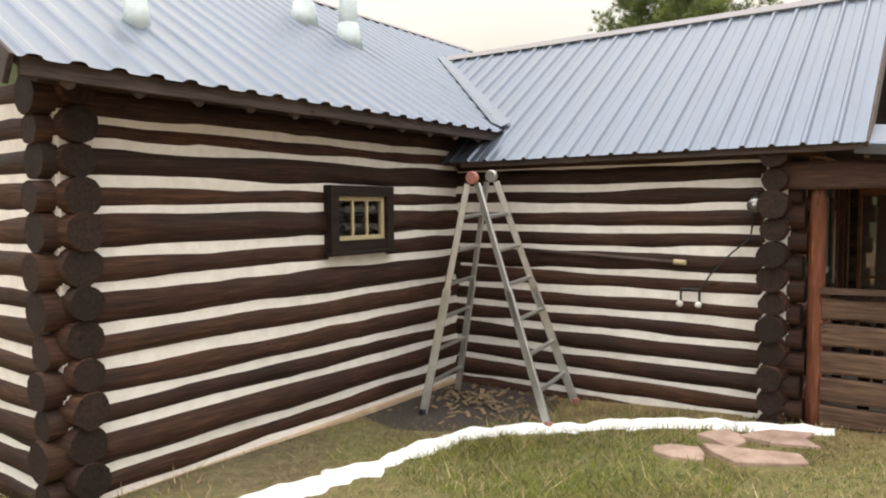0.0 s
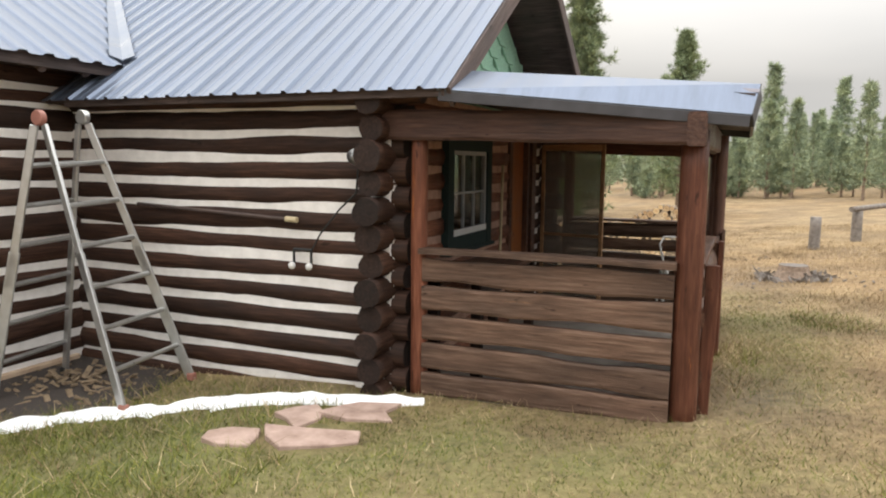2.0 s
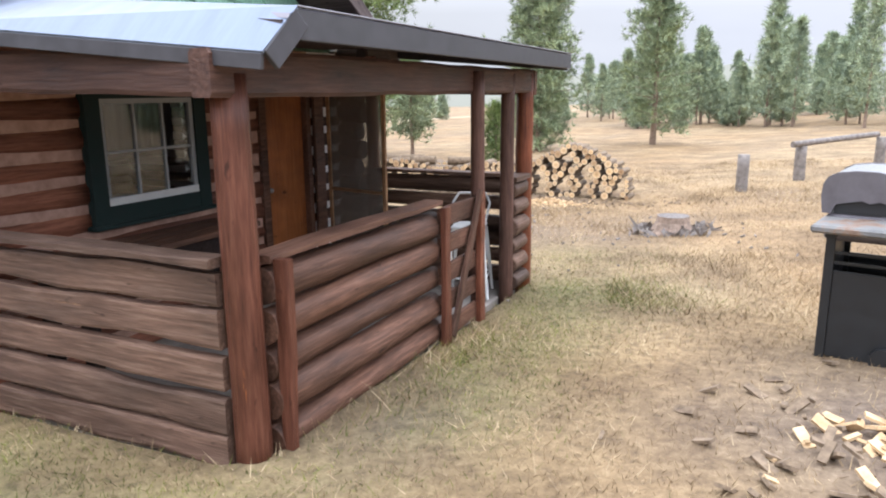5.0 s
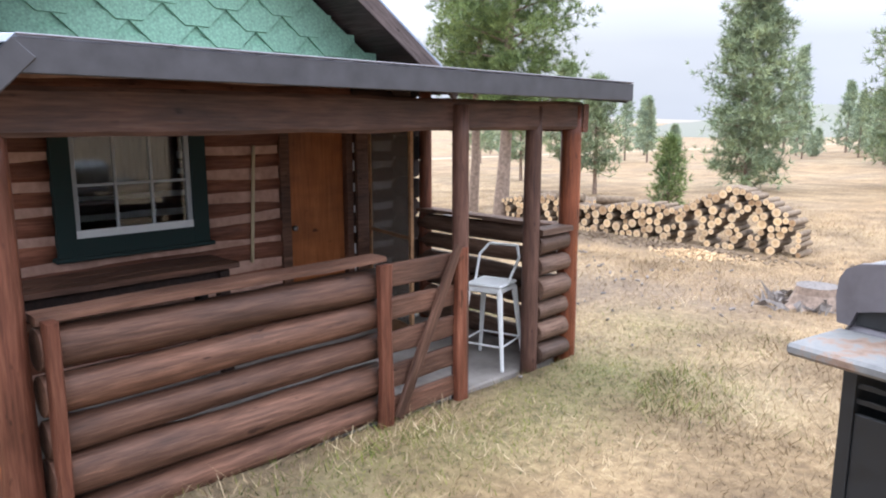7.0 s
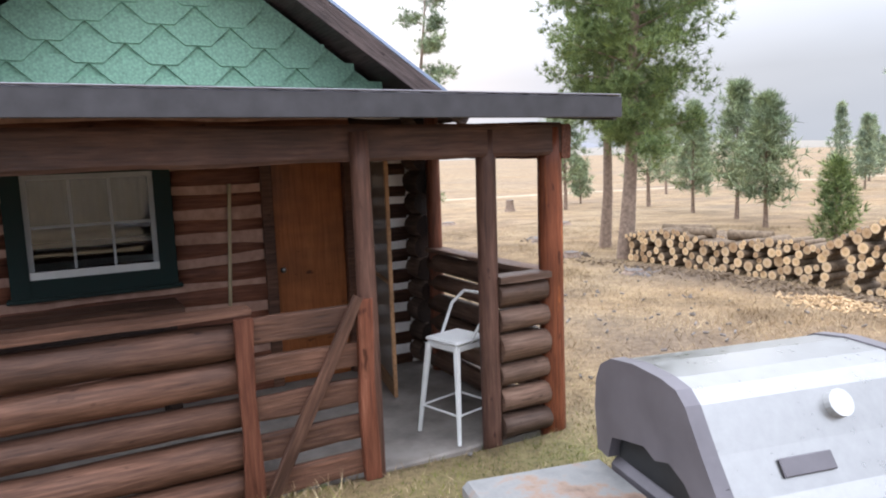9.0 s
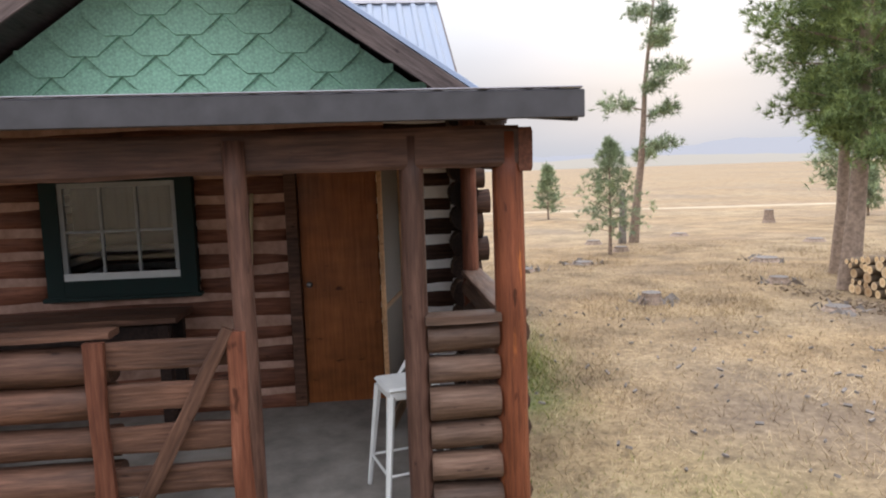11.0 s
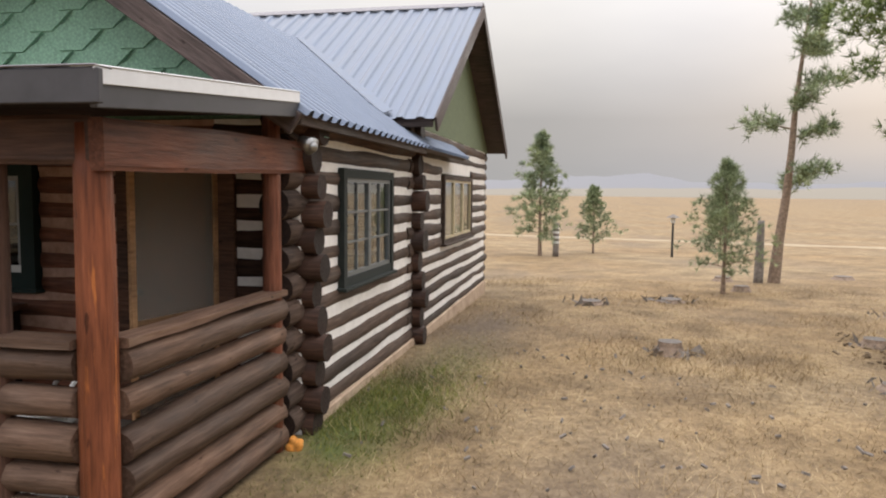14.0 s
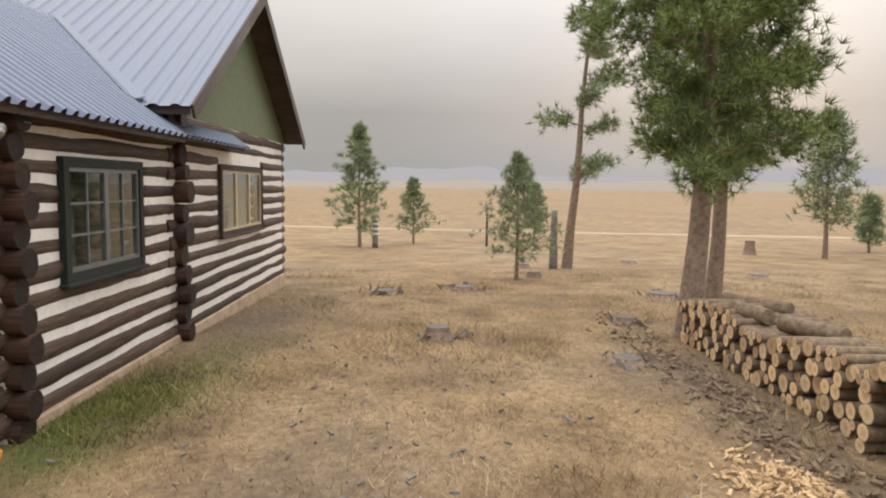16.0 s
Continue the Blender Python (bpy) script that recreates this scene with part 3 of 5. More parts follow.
def ridge_cap(name, a, b, slope, label):
    bm = bmesh.new()
    L = (Vector(b) - Vector(a)).length
    for s in (-1, 1):
        m = Matrix.Rotation(s * math.atan(slope), 4, "X")
        box(bm, 0, L, min(0, -s * 0.15), max(0, -s * 0.15), 0.022, 0.027, m)
    return tagged(part(name, bm, ROOFTRIM, None, "", along(a, b)), label, "ridge cap", kind="structure")


ridge_cap("trim_ridge_wing", (-1.8, 2.03, RZ + 0.005), (3.6, 2.03, RZ + 0.005), 0.684, "grey metal ridge cap of the wing")
ridge_cap("trim_ridge_main", (-2.71, -4.34, MZ + 0.005), (-2.71, 4.43, MZ + 0.005), 0.613, "grey metal ridge cap of the main roof")


def valley(name, low, high, side, mat):
    """Pale flashing laid in the valley between the two roofs."""
    bm = bmesh.new()
    low, high = Vector(low), Vector(high)
    n1 = Vector((0.523, 0, 0.853))
    n2 = Vector((0, -0.565 * side, 0.825))
    d = (high - low).normalized()
    w1, w2 = d.cross(n1), d.cross(n2)
    for w, nn in ((w1 if w1.y * side < 0 else -w1, n1), (w2 if w2.x > 0 else -w2, n2)):
        q = [low, low + w * 0.12, high + w * 0.07, high]
        bm.faces.new([bm.verts.new(p + nn * 0.03) for p in q])
    r = bmesh.ops.extrude_face_region(bm, geom=bm.faces[:])
    bmesh.ops.translate(bm, verts=[v for v in r["geom"] if isinstance(v, bmesh.types.BMVert)], vec=(0, 0, 0.006))
    bmesh.ops.recalc_face_normals(bm, faces=bm.faces)
    return tagged(part(name, bm, mat), "pale metal valley flashing", "flashing", kind="structure")


valley("trim_valley_south", (0.4, 0.2, 2.52), (-1.62, 1.99, 3.75), 1, ROOF)
valley("trim_valley_north", (0.4, 3.86, 2.52), (-1.62, 2.07, 3.75), -1, ROOF)
part("foundation_north", boxed(-5.4, 2.95, 4.07, 4.12, -0.25, 0.1, 0.01), FOUNDATION)
tagged(bpy.data.objects["foundation_north"], "pale tan foundation board along the wall foot", "foundation", kind="structure")
part("foundation_east", boxed(-0.02, 0.03, -3.9, -0.05, -0.2, 0.02, 0.01), FOUNDATION)
tagged(bpy.data.objects["foundation_east"], "pale tan foundation strip along the wall foot", "foundation", kind="structure")


# ---- windows and door ----
def window(name, m, w, h, label, trim, frame_mat, cols, rows, trim_w=0.1, sashes=1, deep=0.03):
    """A framed window; local x along the wall, y out, z up; origin at the lower left of the glass."""
    win = thing(name, label, "window", m, kind="structure")
    bm = bmesh.new()
    for b in ((-trim_w, w + trim_w, h, h + trim_w), (-trim_w, 0, -trim_w, h), (w, w + trim_w, -trim_w, h)):
        box(bm, b[0], b[1], -0.06, deep, b[2], b[3])
    part("window_frame", bm, trim, win)
    part("window_sill", boxed(-trim_w - 0.03, w + trim_w + 0.03, -0.05, deep + 0.03, -trim_w - 0.03, -trim_w, 0.006), trim, win)
    part("window_apron", boxed(0, w, -0.06, deep - 0.005, -trim_w, 0), trim, win)
    sw = w / sashes
    for s in range(sashes):
        x0 = s * sw
        bm = bmesh.new()
        e = 0.035
        for b in ((x0, x0 + sw, 0, e), (x0, x0 + sw, h - e, h), (x0, x0 + e, e, h - e), (x0 + sw - e, x0 + sw, e, h - e)):
            box(bm, b[0], b[1], -0.03, 0.012, b[2], b[3])
        sash = part("sash", bm, frame_mat, win)
        cw, ch = (sw - 2 * e) / cols, (h - 2 * e) / rows
        for i in range(1, cols):
            part("muntin", boxed(x0 + e + i * cw - 0.009, x0 + e + i * cw + 0.009, -0.02, 0.006, e, h - e), frame_mat, sash)
        for j in range(1, rows):
            part("muntin", boxed(x0 + e, x0 + sw - e, -0.021, 0.005, e + j * ch - 0.009, e + j * ch + 0.009), frame_mat, sash)
        for i in range(cols):
            for j in range(rows):
                pane = part("pane", boxed(x0 + e + i * cw, x0 + e + (i + 1) * cw, -0.012, -0.008, e + j * ch, e + (j + 1) * ch), GLASS, sash)
                pane.visible_shadow = False
    return win


def facing(x, y, z, out):
    """Pose of a wall fitting whose local y points out of the wall: e, w, n or s."""
    turn = {"n": 0, "s": 180, "e": -90, "w": 90}[out]
    return Matrix.Translation((x, y, z)) @ Matrix.Rotation(radians(turn), 4, "Z")


window("window_1", facing(0.02, -1.17, 1.49, "e"), 0.6, 0.36, "small dark-framed window with cream sash in the log wall", LOG_END, CREAM, 3, 1, 0.09, 1, 0.05)
window("window_2", facing(WX + 0.02, 1.87, 1.1, "e"), 0.84, 0.72, "green-trimmed porch window with white sash", GREENTRIM, GREYSASH, 3, 2, 0.12)
window("window_3", facing(0.98, WY + 0.1, 1.04, "n"), 1.28, 0.8, "dark green framed window in the log wall", DARKTRIM, GREYFRAME, 2, 3, 0.075, 2)
window("window_4", facing(-3.72, WY + 0.1, 1.1, "n"), 2.1, 0.8, "triple window with tall pale sashes in the log wall", LOG_WEATHERED, CREAM, 1, 1, 0.06, 3)
part("bottom_rail", boxed(0.0, 0.84, 0.013, 0.022, 0.0, 0.055, 0.003), WHITEP, bpy.data.objects["window_2"], "white painted bottom rail")
# curtains hung inside
def curtain(name, m, w, h, label, col):
    mat = plain("curtain_" + name, col, 0.9, 0, 0.05)
    bm = bmesh.new()
    n = 40
    vs = []
    for i in range(n + 1):
        x = w * i / n
        y = -0.16 + 0.02 * math.sin(i * 1.7) + 0.008 * math.sin(i * 4.1)
        vs.append((bm.verts.new((x, y, 0)), bm.verts.new((x, y, h))))
    for a, b in zip(vs, vs[1:]):
        bm.faces.new((a[0], b[0], b[1], a[1]))
    bmesh.ops.solidify(bm, geom=bm.faces[:], thickness=0.004)
    ob = part("curtain", bm, mat, None, "", m, True)
    return tagged(ob, label, "curtain")


curtain("pale", facing(-3.72, WY + 0.05, 1.1, "n"), 2.1, 0.78, "pale cloth curtain hanging behind the triple window", (0.55, 0.52, 0.45))
curtain("grey", facing(1.75, WY + 0.05, 1.04, "n"), 0.5, 0.78, "grey-green curtain drawn behind the window", (0.1, 0.12, 0.12))
# grey sheet added for the pale reflection in the porch window's upper sash
curtain("reflection", facing(WX - 0.03, 1.87, 1.45, "e"), 0.84, 0.36, "grey half sheet behind the porch window for its pale reflection", (0.16, 0.16, 0.16))

door = thing("door_1", "orange-brown varnished wooden cabin door, closed", "door", facing(WX - 0.08, 3.43, 0.03, "e"), kind="structure")
part("door_leaf", boxed(0.075, 0.675, -0.02, 0.03, 0, 1.93, 0.004), DOORWOOD, door)
part("door_jamb", boxed(0.0, 0.07, -0.07, 0.085, 0, 1.98, 0.005), RAIL, door)
part("door_jamb", boxed(0.68, 0.77, -0.07, 0.1, 0, 1.98, 0.005), RAIL, door)
part("door_head", boxed(0.0, 0.77, -0.07, 0.102, 1.935, 2.0, 0.005), RAIL, door)
part("casing_board", boxed(-0.17, -0.02, 0.075, 0.115, 0, 2.0, 0.005), RAIL, door, "brown casing board beside the door")
part("threshold", boxed(0.0, 0.77, -0.06, 0.14, -0.04, -0.002, 0.005), CREAM, door)
bm = bmesh.new()
rod(bm, (0.62, 0.03, 0.95), (0.62, 0.05, 0.95), 0.012)
bmesh.ops.create_uvsphere(bm, u_segments=12, v_segments=8, radius=0.024, matrix=Matrix.Translation((0.62, 0.06, 0.95)))
part("door_knob", bm, STEEL, door, "round metal door knob", None, True)

screen = thing("screen_door", "wood-framed storm door standing open on the porch", "storm door", along((3.2, 3.52, 0.05), (3.92, 3.37, 0.05)))
SCREEN, _n, _l, _b = material("insect_screen", 0.8)
_b.inputs["Base Color"].default_value = (0.2, 0.175, 0.145, 1)
_mx, _tr = _n.new("ShaderNodeMixShader"), _n.new("ShaderNodeBsdfTransparent")
_mx.inputs[0].default_value = 0.6
_l.new(_tr.outputs[0], _mx.inputs[1])
_l.new(_b.outputs[0], _mx.inputs[2])
_l.new(_mx.outputs[0], _n["Material Output"].inputs["Surface"])
for nm, x0, x1, z0, z1 in (("stile", 0, 0.04, 0, 1.88), ("stile", 0.71, 0.75, 0, 1.88), ("rail", 0.04, 0.71, 0, 0.12), ("rail", 0.04, 0.71, 1.81, 1.88), ("rail", 0.04, 0.71, 0.86, 0.89)):
    part(nm, boxed(x0, x1, -0.014, 0.014, z0, z1, 0.003), TANWOOD, screen)
part("screen_panel", boxed(0.04, 0.71, -0.001, 0.001, 0.89, 1.81), SCREEN, screen, "dusty grey screen")
part("screen_panel", boxed(0.04, 0.71, -0.001, 0.001, 0.12, 0.86), SCREEN, screen, "dusty grey screen")

# ---- porch ----
PX = 5.06
part("porch_floor", boxed(2.9, 5.0, 0.02, 4.02, -0.14, 0.03, 0.01), CONCRETE)
tagged(bpy.data.objects["porch_floor"], "worn grey concrete porch floor", "floor", kind="structure")


def post(x, y, r, z1, label, seed, red=True, mat=None):
    ob = put("porch_post", log_mesh("porch_post", z1 - ground_z(x, y - 0.3) + 0.12, r, seed, 14, 0.05, 0.08), mat or (POST if red else DARKBEAM), None, "", Matrix.Translation((x, y, -0.12 + min(0.1, ground_z(x, y)))) @ Matrix.Rotation(radians(-90), 4, "Y"))
    return tagged(ob, label, "post", "porch posts")


post(5.045, 0.115, 0.085, 1.98, "reddish-brown round log porch post", 1.1)
post(5.13, 2.69, 0.055, 2.0, "dark brown porch post beside the gate", 2.2, False)
post(PX - 0.0, 3.52, 0.062, 2.0, "dark brown porch post at the entry", 3.3, False)
post(PX - 0.02, 4.0, 0.08, 2.0, "orange-red round log porch post at the corner", 4.4, True, POST_RED)
post(3.26, 0.05, 0.06, 2.05, "reddish-brown half post against the cabin corner", 5.5)
post(3.4, 4.02, 0.06, 2.05, "reddish-brown half post against the cabin corner", 6.6)


def beam(a, b, r, label, seed, mat=None, square=None):
    L = (Vector(b) - Vector(a)).length
    me = plank_mesh("porch_beam", L, square[0], square[1], seed, 0.006) if square else log_mesh("porch_beam", L, r, seed)
    return tagged(put("porch_beam", me, mat or LOG, None, "", along(a, b)), label, "beam", "porch beams")


beam((PX, -0.06, 1.93), (PX, 4.05, 1.93), 0.09, "dark brown plank beam along the porch front", 1.0, DARKBEAM, (0.11, 0.2))
beam((3.0, -0.0, 1.98), (5.1, -0.0, 1.93), 0.09, "dark brown plank beam on the porch side", 2.0, DARKBEAM, (0.1, 0.2))
beam((3.0, 4.06, 1.96), (5.12, 4.08, 1.91), 0.09, "reddish-brown plank beam on the porch side", 3.0, POST, (0.07, 0.22))

RS = 0.085
proof = thing("porch_roof", "low grey metal porch roof with dark fascia", "porch roof", kind="structure")
def roof_at(x):
    return 2.145 + RS * (5.36 - x)


tilt = math.atan(RS)
L = (5.36 - 3.56) / math.cos(tilt)
m = Matrix.Translation((3.56, 0, roof_at(3.56))) @ Matrix.Rotation(tilt, 4, "Y")
part("deck", boxed(0, L, 0.1, 4.24, -0.05, -0.008), FASCIA, proof, "", m)
part("inner_deck", boxed(2.95, 3.555, 0.3, 3.8, 2.26, 2.31), FASCIA, proof)
pm = panel_mesh("porch_panel", L + 0.02)
for i in range(5):
    k = 4.12 / (5 * RIB * 4)
    put("panel", pm, ROOFTRIM, proof, "", m @ Matrix.Translation((L + 0.02, 0.12 + i * RIB * 4 * k, 0)) @ Matrix.Rotation(radians(90), 4, "Z") @ Matrix.Diagonal((k, 1, 1, 1)))
part("fascia_board", boxed(0, 4.13, -0.015, 0.015, -0.125, 0, 0.004), SLATE, proof, "dark slate-grey fascia board", along((5.37, 0.17, 2.185), (5.37, 4.3, 2.165)))
fm = Matrix.Translation((3.56, 4.26, roof_at(3.56))) @ Matrix.Rotation(tilt, 4, "Y")
part("fascia_board", boxed(0, 1.82, -0.015, 0.015, -0.12, -0.01, 0.004), SLATE, proof, "dark slate-grey fascia board", fm)
part("drip_edge", boxed(0.0, 1.83, -0.075, 0.03, 0.026, 0.034, 0.003), GALV, proof, "bright metal edge flashing", fm)
part("drip_face", boxed(0.0, 1.83, 0.018, 0.026, -0.035, 0.026, 0.002), GALV, proof, "bright galvanised edge strip", fm)
part("front_flashing", boxed(0, 4.11, -0.02, 0.08, 0.004, 0.012, 0.003), ROOFTRIM, proof, "grey metal edge flashing", along((5.37, 0.18, 2.187), (5.37, 4.3, 2.167)))
part("end_fascia", boxed(0, 0.245, -0.015, 0.015, -0.1, 0, 0.004), SLATE, proof, "dark slate-grey fascia board sloping down at the roof end", along((5.37, 0.17, 2.185), (5.335, 0.0, 2.01)))
# the south end folds down as a metal apron
bm = bmesh.new()
q = [Vector(p) for p in ((3.5, -0.235, 2.185), (5.345, -0.01, 2.01), (5.385, 0.18, 2.197), (3.5, 0.14, 2.345))]
nn = (q[1] - q[0]).cross(q[3] - q[0]).normalized()
lo = [bm.verts.new(p - nn * 0.012) for p in q]
hi = [bm.verts.new(p) for p in q]
bm.faces.new(hi)
bm.faces.new(lo[::-1])
for a in range(4):
    bm.faces.new((lo[a], lo[(a + 1) % 4], hi[(a + 1) % 4], hi[a]))
bmesh.ops.recalc_face_normals(bm, faces=bm.faces)
part("apron", bm, ROOF, proof, "grey metal roof apron folded down at the end")
part("fascia_board", boxed(0, 1.85, -0.012, 0.012, -0.07, -0.006, 0.003), SLATE, proof, "dark slate-grey fascia board", along((3.51, -0.22, 2.18), (5.34, 0.0, 2.008)))


def rail(name, a, b, zs, h, cap_z, label, seed, flat=False, mat=None, cap=True):
    """A half-wall of stacked slabs or small logs under a plank cap."""
    a3, b3 = Vector((*a, 0)), Vector((*b, 0))
    L = (b3 - a3).length
    ob = thing(name, label, "railing", along(a3, b3), "porch railings")
    for i, z in enumerate(zs):
        if flat:
            me = plank_mesh("slab", L, 0.06, h * 0.86, seed + i * 3.1, 0.014)
        else:
            me = log_mesh("slab", L, h * (0.455 + 0.045 * math.sin(seed + 2.3 * i)), seed + i * 3.1, 14, 0.14, 0.06, max(6, int(L / 0.12)))
        put("slab", me, mat or RAIL, ob, "", Matrix.Translation((0, 0.004 * ((i * 7) % 3), z)) @ Matrix.Rotation(radians(0.5 * math.sin(seed + i * 2)), 4, "Y"))
    if cap:
        put("cap", plank_mesh("cap", L + 0.02, 0.15, 0.04, seed, 0.006), mat or RAIL, ob, "worn top plank", Matrix.Translation((-0.01, 0, cap_z)))
    return ob


rail("porch_railing", (3.3, 0.02), (4.97, 0.05), [0.17, 0.37, 0.575, 0.78, 0.98], 0.19, 1.115, "weathered brown plank railing with gaps", 11, True, RAIL_GREY)
rail("porch_railing", (PX, 0.22), (PX, 2.05), [0.17, 0.37, 0.56, 0.76, 0.96], 0.19, 1.1, "brown half-log railing with a worn plank cap", 31)
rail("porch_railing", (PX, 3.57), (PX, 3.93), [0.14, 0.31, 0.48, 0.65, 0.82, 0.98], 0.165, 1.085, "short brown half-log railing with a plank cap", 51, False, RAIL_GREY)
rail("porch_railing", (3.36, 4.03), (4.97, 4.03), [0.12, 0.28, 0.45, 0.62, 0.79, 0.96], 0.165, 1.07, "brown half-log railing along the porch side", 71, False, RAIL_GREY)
for y0 in (0.25,):
    tagged(put("rail_stile", plank_mesh("rail_stile", 0.98, 0.05, 0.08, 3.3), POST, None, "", Matrix.Translation((PX + 0.11, y0, 0.12)) @ Matrix.Rotation(radians(-90), 4, "Y")), "upright reddish board at the railing end", "post")

gate = thing("porch_gate", "brown wooden porch gate with a diagonal brace", "gate", along((5.14, 1.97, 0.08), (5.13, 2.65, 0.08)))
for x in (0.03, 0.68):
    put("stile", plank_mesh("stile", 1.0 if x < 0.5 else 1.02, 0.045, 0.085, x * 9), POST, gate, "", Matrix.Translation((x, -0.04, 0.0)) @ Matrix.Rotation(radians(-90), 4, "Y"))
for i in range(5):
    put("slat", plank_mesh("slat", 0.66, 0.035, 0.13, i * 2.7, 0.008), RAIL, gate, "", Matrix.Translation((0.02, 0.0, 0.1 + i * 0.205)))
put("brace", plank_mesh("brace", 1.12, 0.03, 0.07, 4.4), RAIL, gate, "", along((0.12, -0.05, 0.05), (0.62, -0.05, 0.98)))

# ---- porch things ----
def stool():
    ob = thing("bar_stool", "white painted metal bar stool with a low bent back", "stool", Matrix.Translation((4.72, 3.47, 0.035)) @ Matrix.Rotation(radians(15), 4, "Z"))
    part("seat", boxed(-0.15, 0.15, -0.15, 0.15, 0.62, 0.645, 0.012), WHITEP, ob)
    part("apron", boxed(-0.14, 0.14, -0.14, 0.14, 0.575, 0.62, 0.008), WHITEP, ob)
    for sx in (-1, 1):
        for sy in (-1, 1):
            bm = bmesh.new()
            rod(bm, (sx * 0.13, sy * 0.13, 0.6), (sx * 0.19, sy * 0.19, 0.0), 0.024, 0.014, 6)
            part("leg", bm, WHITEP, ob)
    for a, b in (((-1, -1), (1, -1)), ((-1, 1), (1, 1)), ((-1, -1), (-1, 1)), ((1, -1), (1, 1))):
        bm = bmesh.new()
        rod(bm, (a[0] * 0.172, a[1] * 0.172, 0.18), (b[0] * 0.172, b[1] * 0.172, 0.18), 0.008, None, 6)
        part("stretcher", bm, WHITEP, ob)
    bm = bmesh.new()
    pts = [(-0.14, 0.0, 0.64), (-0.17, 0.13, 0.82), (-0.12, 0.2, 0.9), (0.12, 0.2, 0.9), (0.17, 0.13, 0.82), (0.14, 0.0, 0.64)]
    for a, b in zip(pts, pts[1:]):
        rod(bm, a, b, 0.011, None, 8)
    part("backrest", bm, WHITEP, ob, "bent steel tube backrest")


stool()
bench = thing("workbench", "dark brown plank workbench against the cabin wall", "bench", Matrix.Translation((3.1, 0.35, 0.035)))
for i in range(3):
    put("board", plank_mesh("board", 1.6, 0.15, 0.045, i + 0.3, 0.005), RAIL, bench, "", Matrix.Translation((0.13 + 0.16 * i, 0, 0.83)) @ Matrix.Rotation(radians(90), 4, "Z"))
for x in (0.1, 0.45):
    for y in (0.1, 1.5):
        part("leg", boxed(x - 0.04, x + 0.04, y - 0.04, y + 0.04, 0, 0.8, 0.006), LOG_END, bench)
part("apron", boxed(0.42, 0.46, 0.05, 1.55, 0.66, 0.8, 0.005), LOG_END, bench)

stick = put("walking_stick", log_mesh("walking_stick", 0.95, 0.014, 3.3, 8, 0.1), CREAM, None, "", along((3.09, 2.36, 0.75), (3.085, 2.42, 1.7)))
tagged(stick, "pale peeled walking stick hung on the log wall", "stick")


def flood_lamp(x, y, z, out):
    ob = thing("flood_lamp", "round silver outdoor flood lamp under the eave", "lamp", Matrix.Translation((x, y, z)), "outdoor lamps")
    bm = bmesh.new()
    rod(bm, (0, -out * 0.1, 0.06), (0, 0, 0), 0.016, None, 8)
    part("bracket", bm, STEEL, ob)
    bm = bmesh.new()
    rod(bm, (0, 0, 0.0), (0.02, out * 0.09, -0.05), 0.028, 0.06, 14)
    part("shade", bm, STEEL, ob, "silver bell-shaped shade", None, True)
    bm = bmesh.new()
    bmesh.ops.create_uvsphere(bm, u_segments=12, v_segments=8, radius=0.036, matrix=Matrix.Translation((0.02, out * 0.09, -0.05)))
    part("bulb", bm, STEEL, ob, "frosted bulb", None, True)


flood_lamp(2.83, -0.05, 1.8, -1)
flood_lamp(3.36, 4.2, 2.06, 1)

# ---- south yard ----
def ladder():
    ob = thing("stepladder", "aluminium folding ladder standing as an A-frame", "ladder")
    top = {0: Vector((0.79, -0.92, 2.0)), 1: Vector((0.72, -0.5, 2.03))}
    feet = (((1.545, -1.0), (1.405, -0.2)), ((0.416, -1.14), (0.27, -0.41)))
    for s, pair in enumerate(feet):
        ends = []
        for k, (x, y) in enumerate(pair):
            f = Vector((x, y, ground_z(x, y) + 0.01))
            tp = top[k] + Vector((0.05 if s == 0 else -0.05, 0, -0.05))
            d = tp - f
            m = f.lerp(tp, 0.42)
            for nm, a, b, w in (("outer_rail", f, f.lerp(tp, 0.55), 0.036), ("inner_rail", m, tp, 0.028)):
                part(nm, boxed(0, (b - a).length, -0.013, 0.013, -w, w, 0.005), ALU, ob, "", along(a, b))
            part("foot", boxed(-0.03, 0.03, -0.03, 0.03, 0, 0.06, 0.008), RED if s == 0 else BLACK, ob, "rubber foot", Matrix.Translation(f))
            ends.append((f, tp))
        n = 7
        for i in range(1, n):
            q = i / n
            bm = bmesh.new()
            a, b = ends[0][0].lerp(ends[0][1], q), ends[1][0].lerp(ends[1][1], q)
            rod(bm, a, b, 0.019, None, 8)
            part("rung", bm, ALU, ob)
    for k in (0, 1):
        bm = bmesh.new()
        rod(bm, top[k] + Vector((0, -0.025, 0)), top[k] + Vector((0, 0.025, 0)), 0.055, None, 16)
        bmesh.ops.bevel(bm, geom=bm.edges[:], offset=0.006, segments=1, affect="EDGES")
        part("hinge", bm, RED if k == 0 else ALU, ob, "round locking hinge")


ladder()


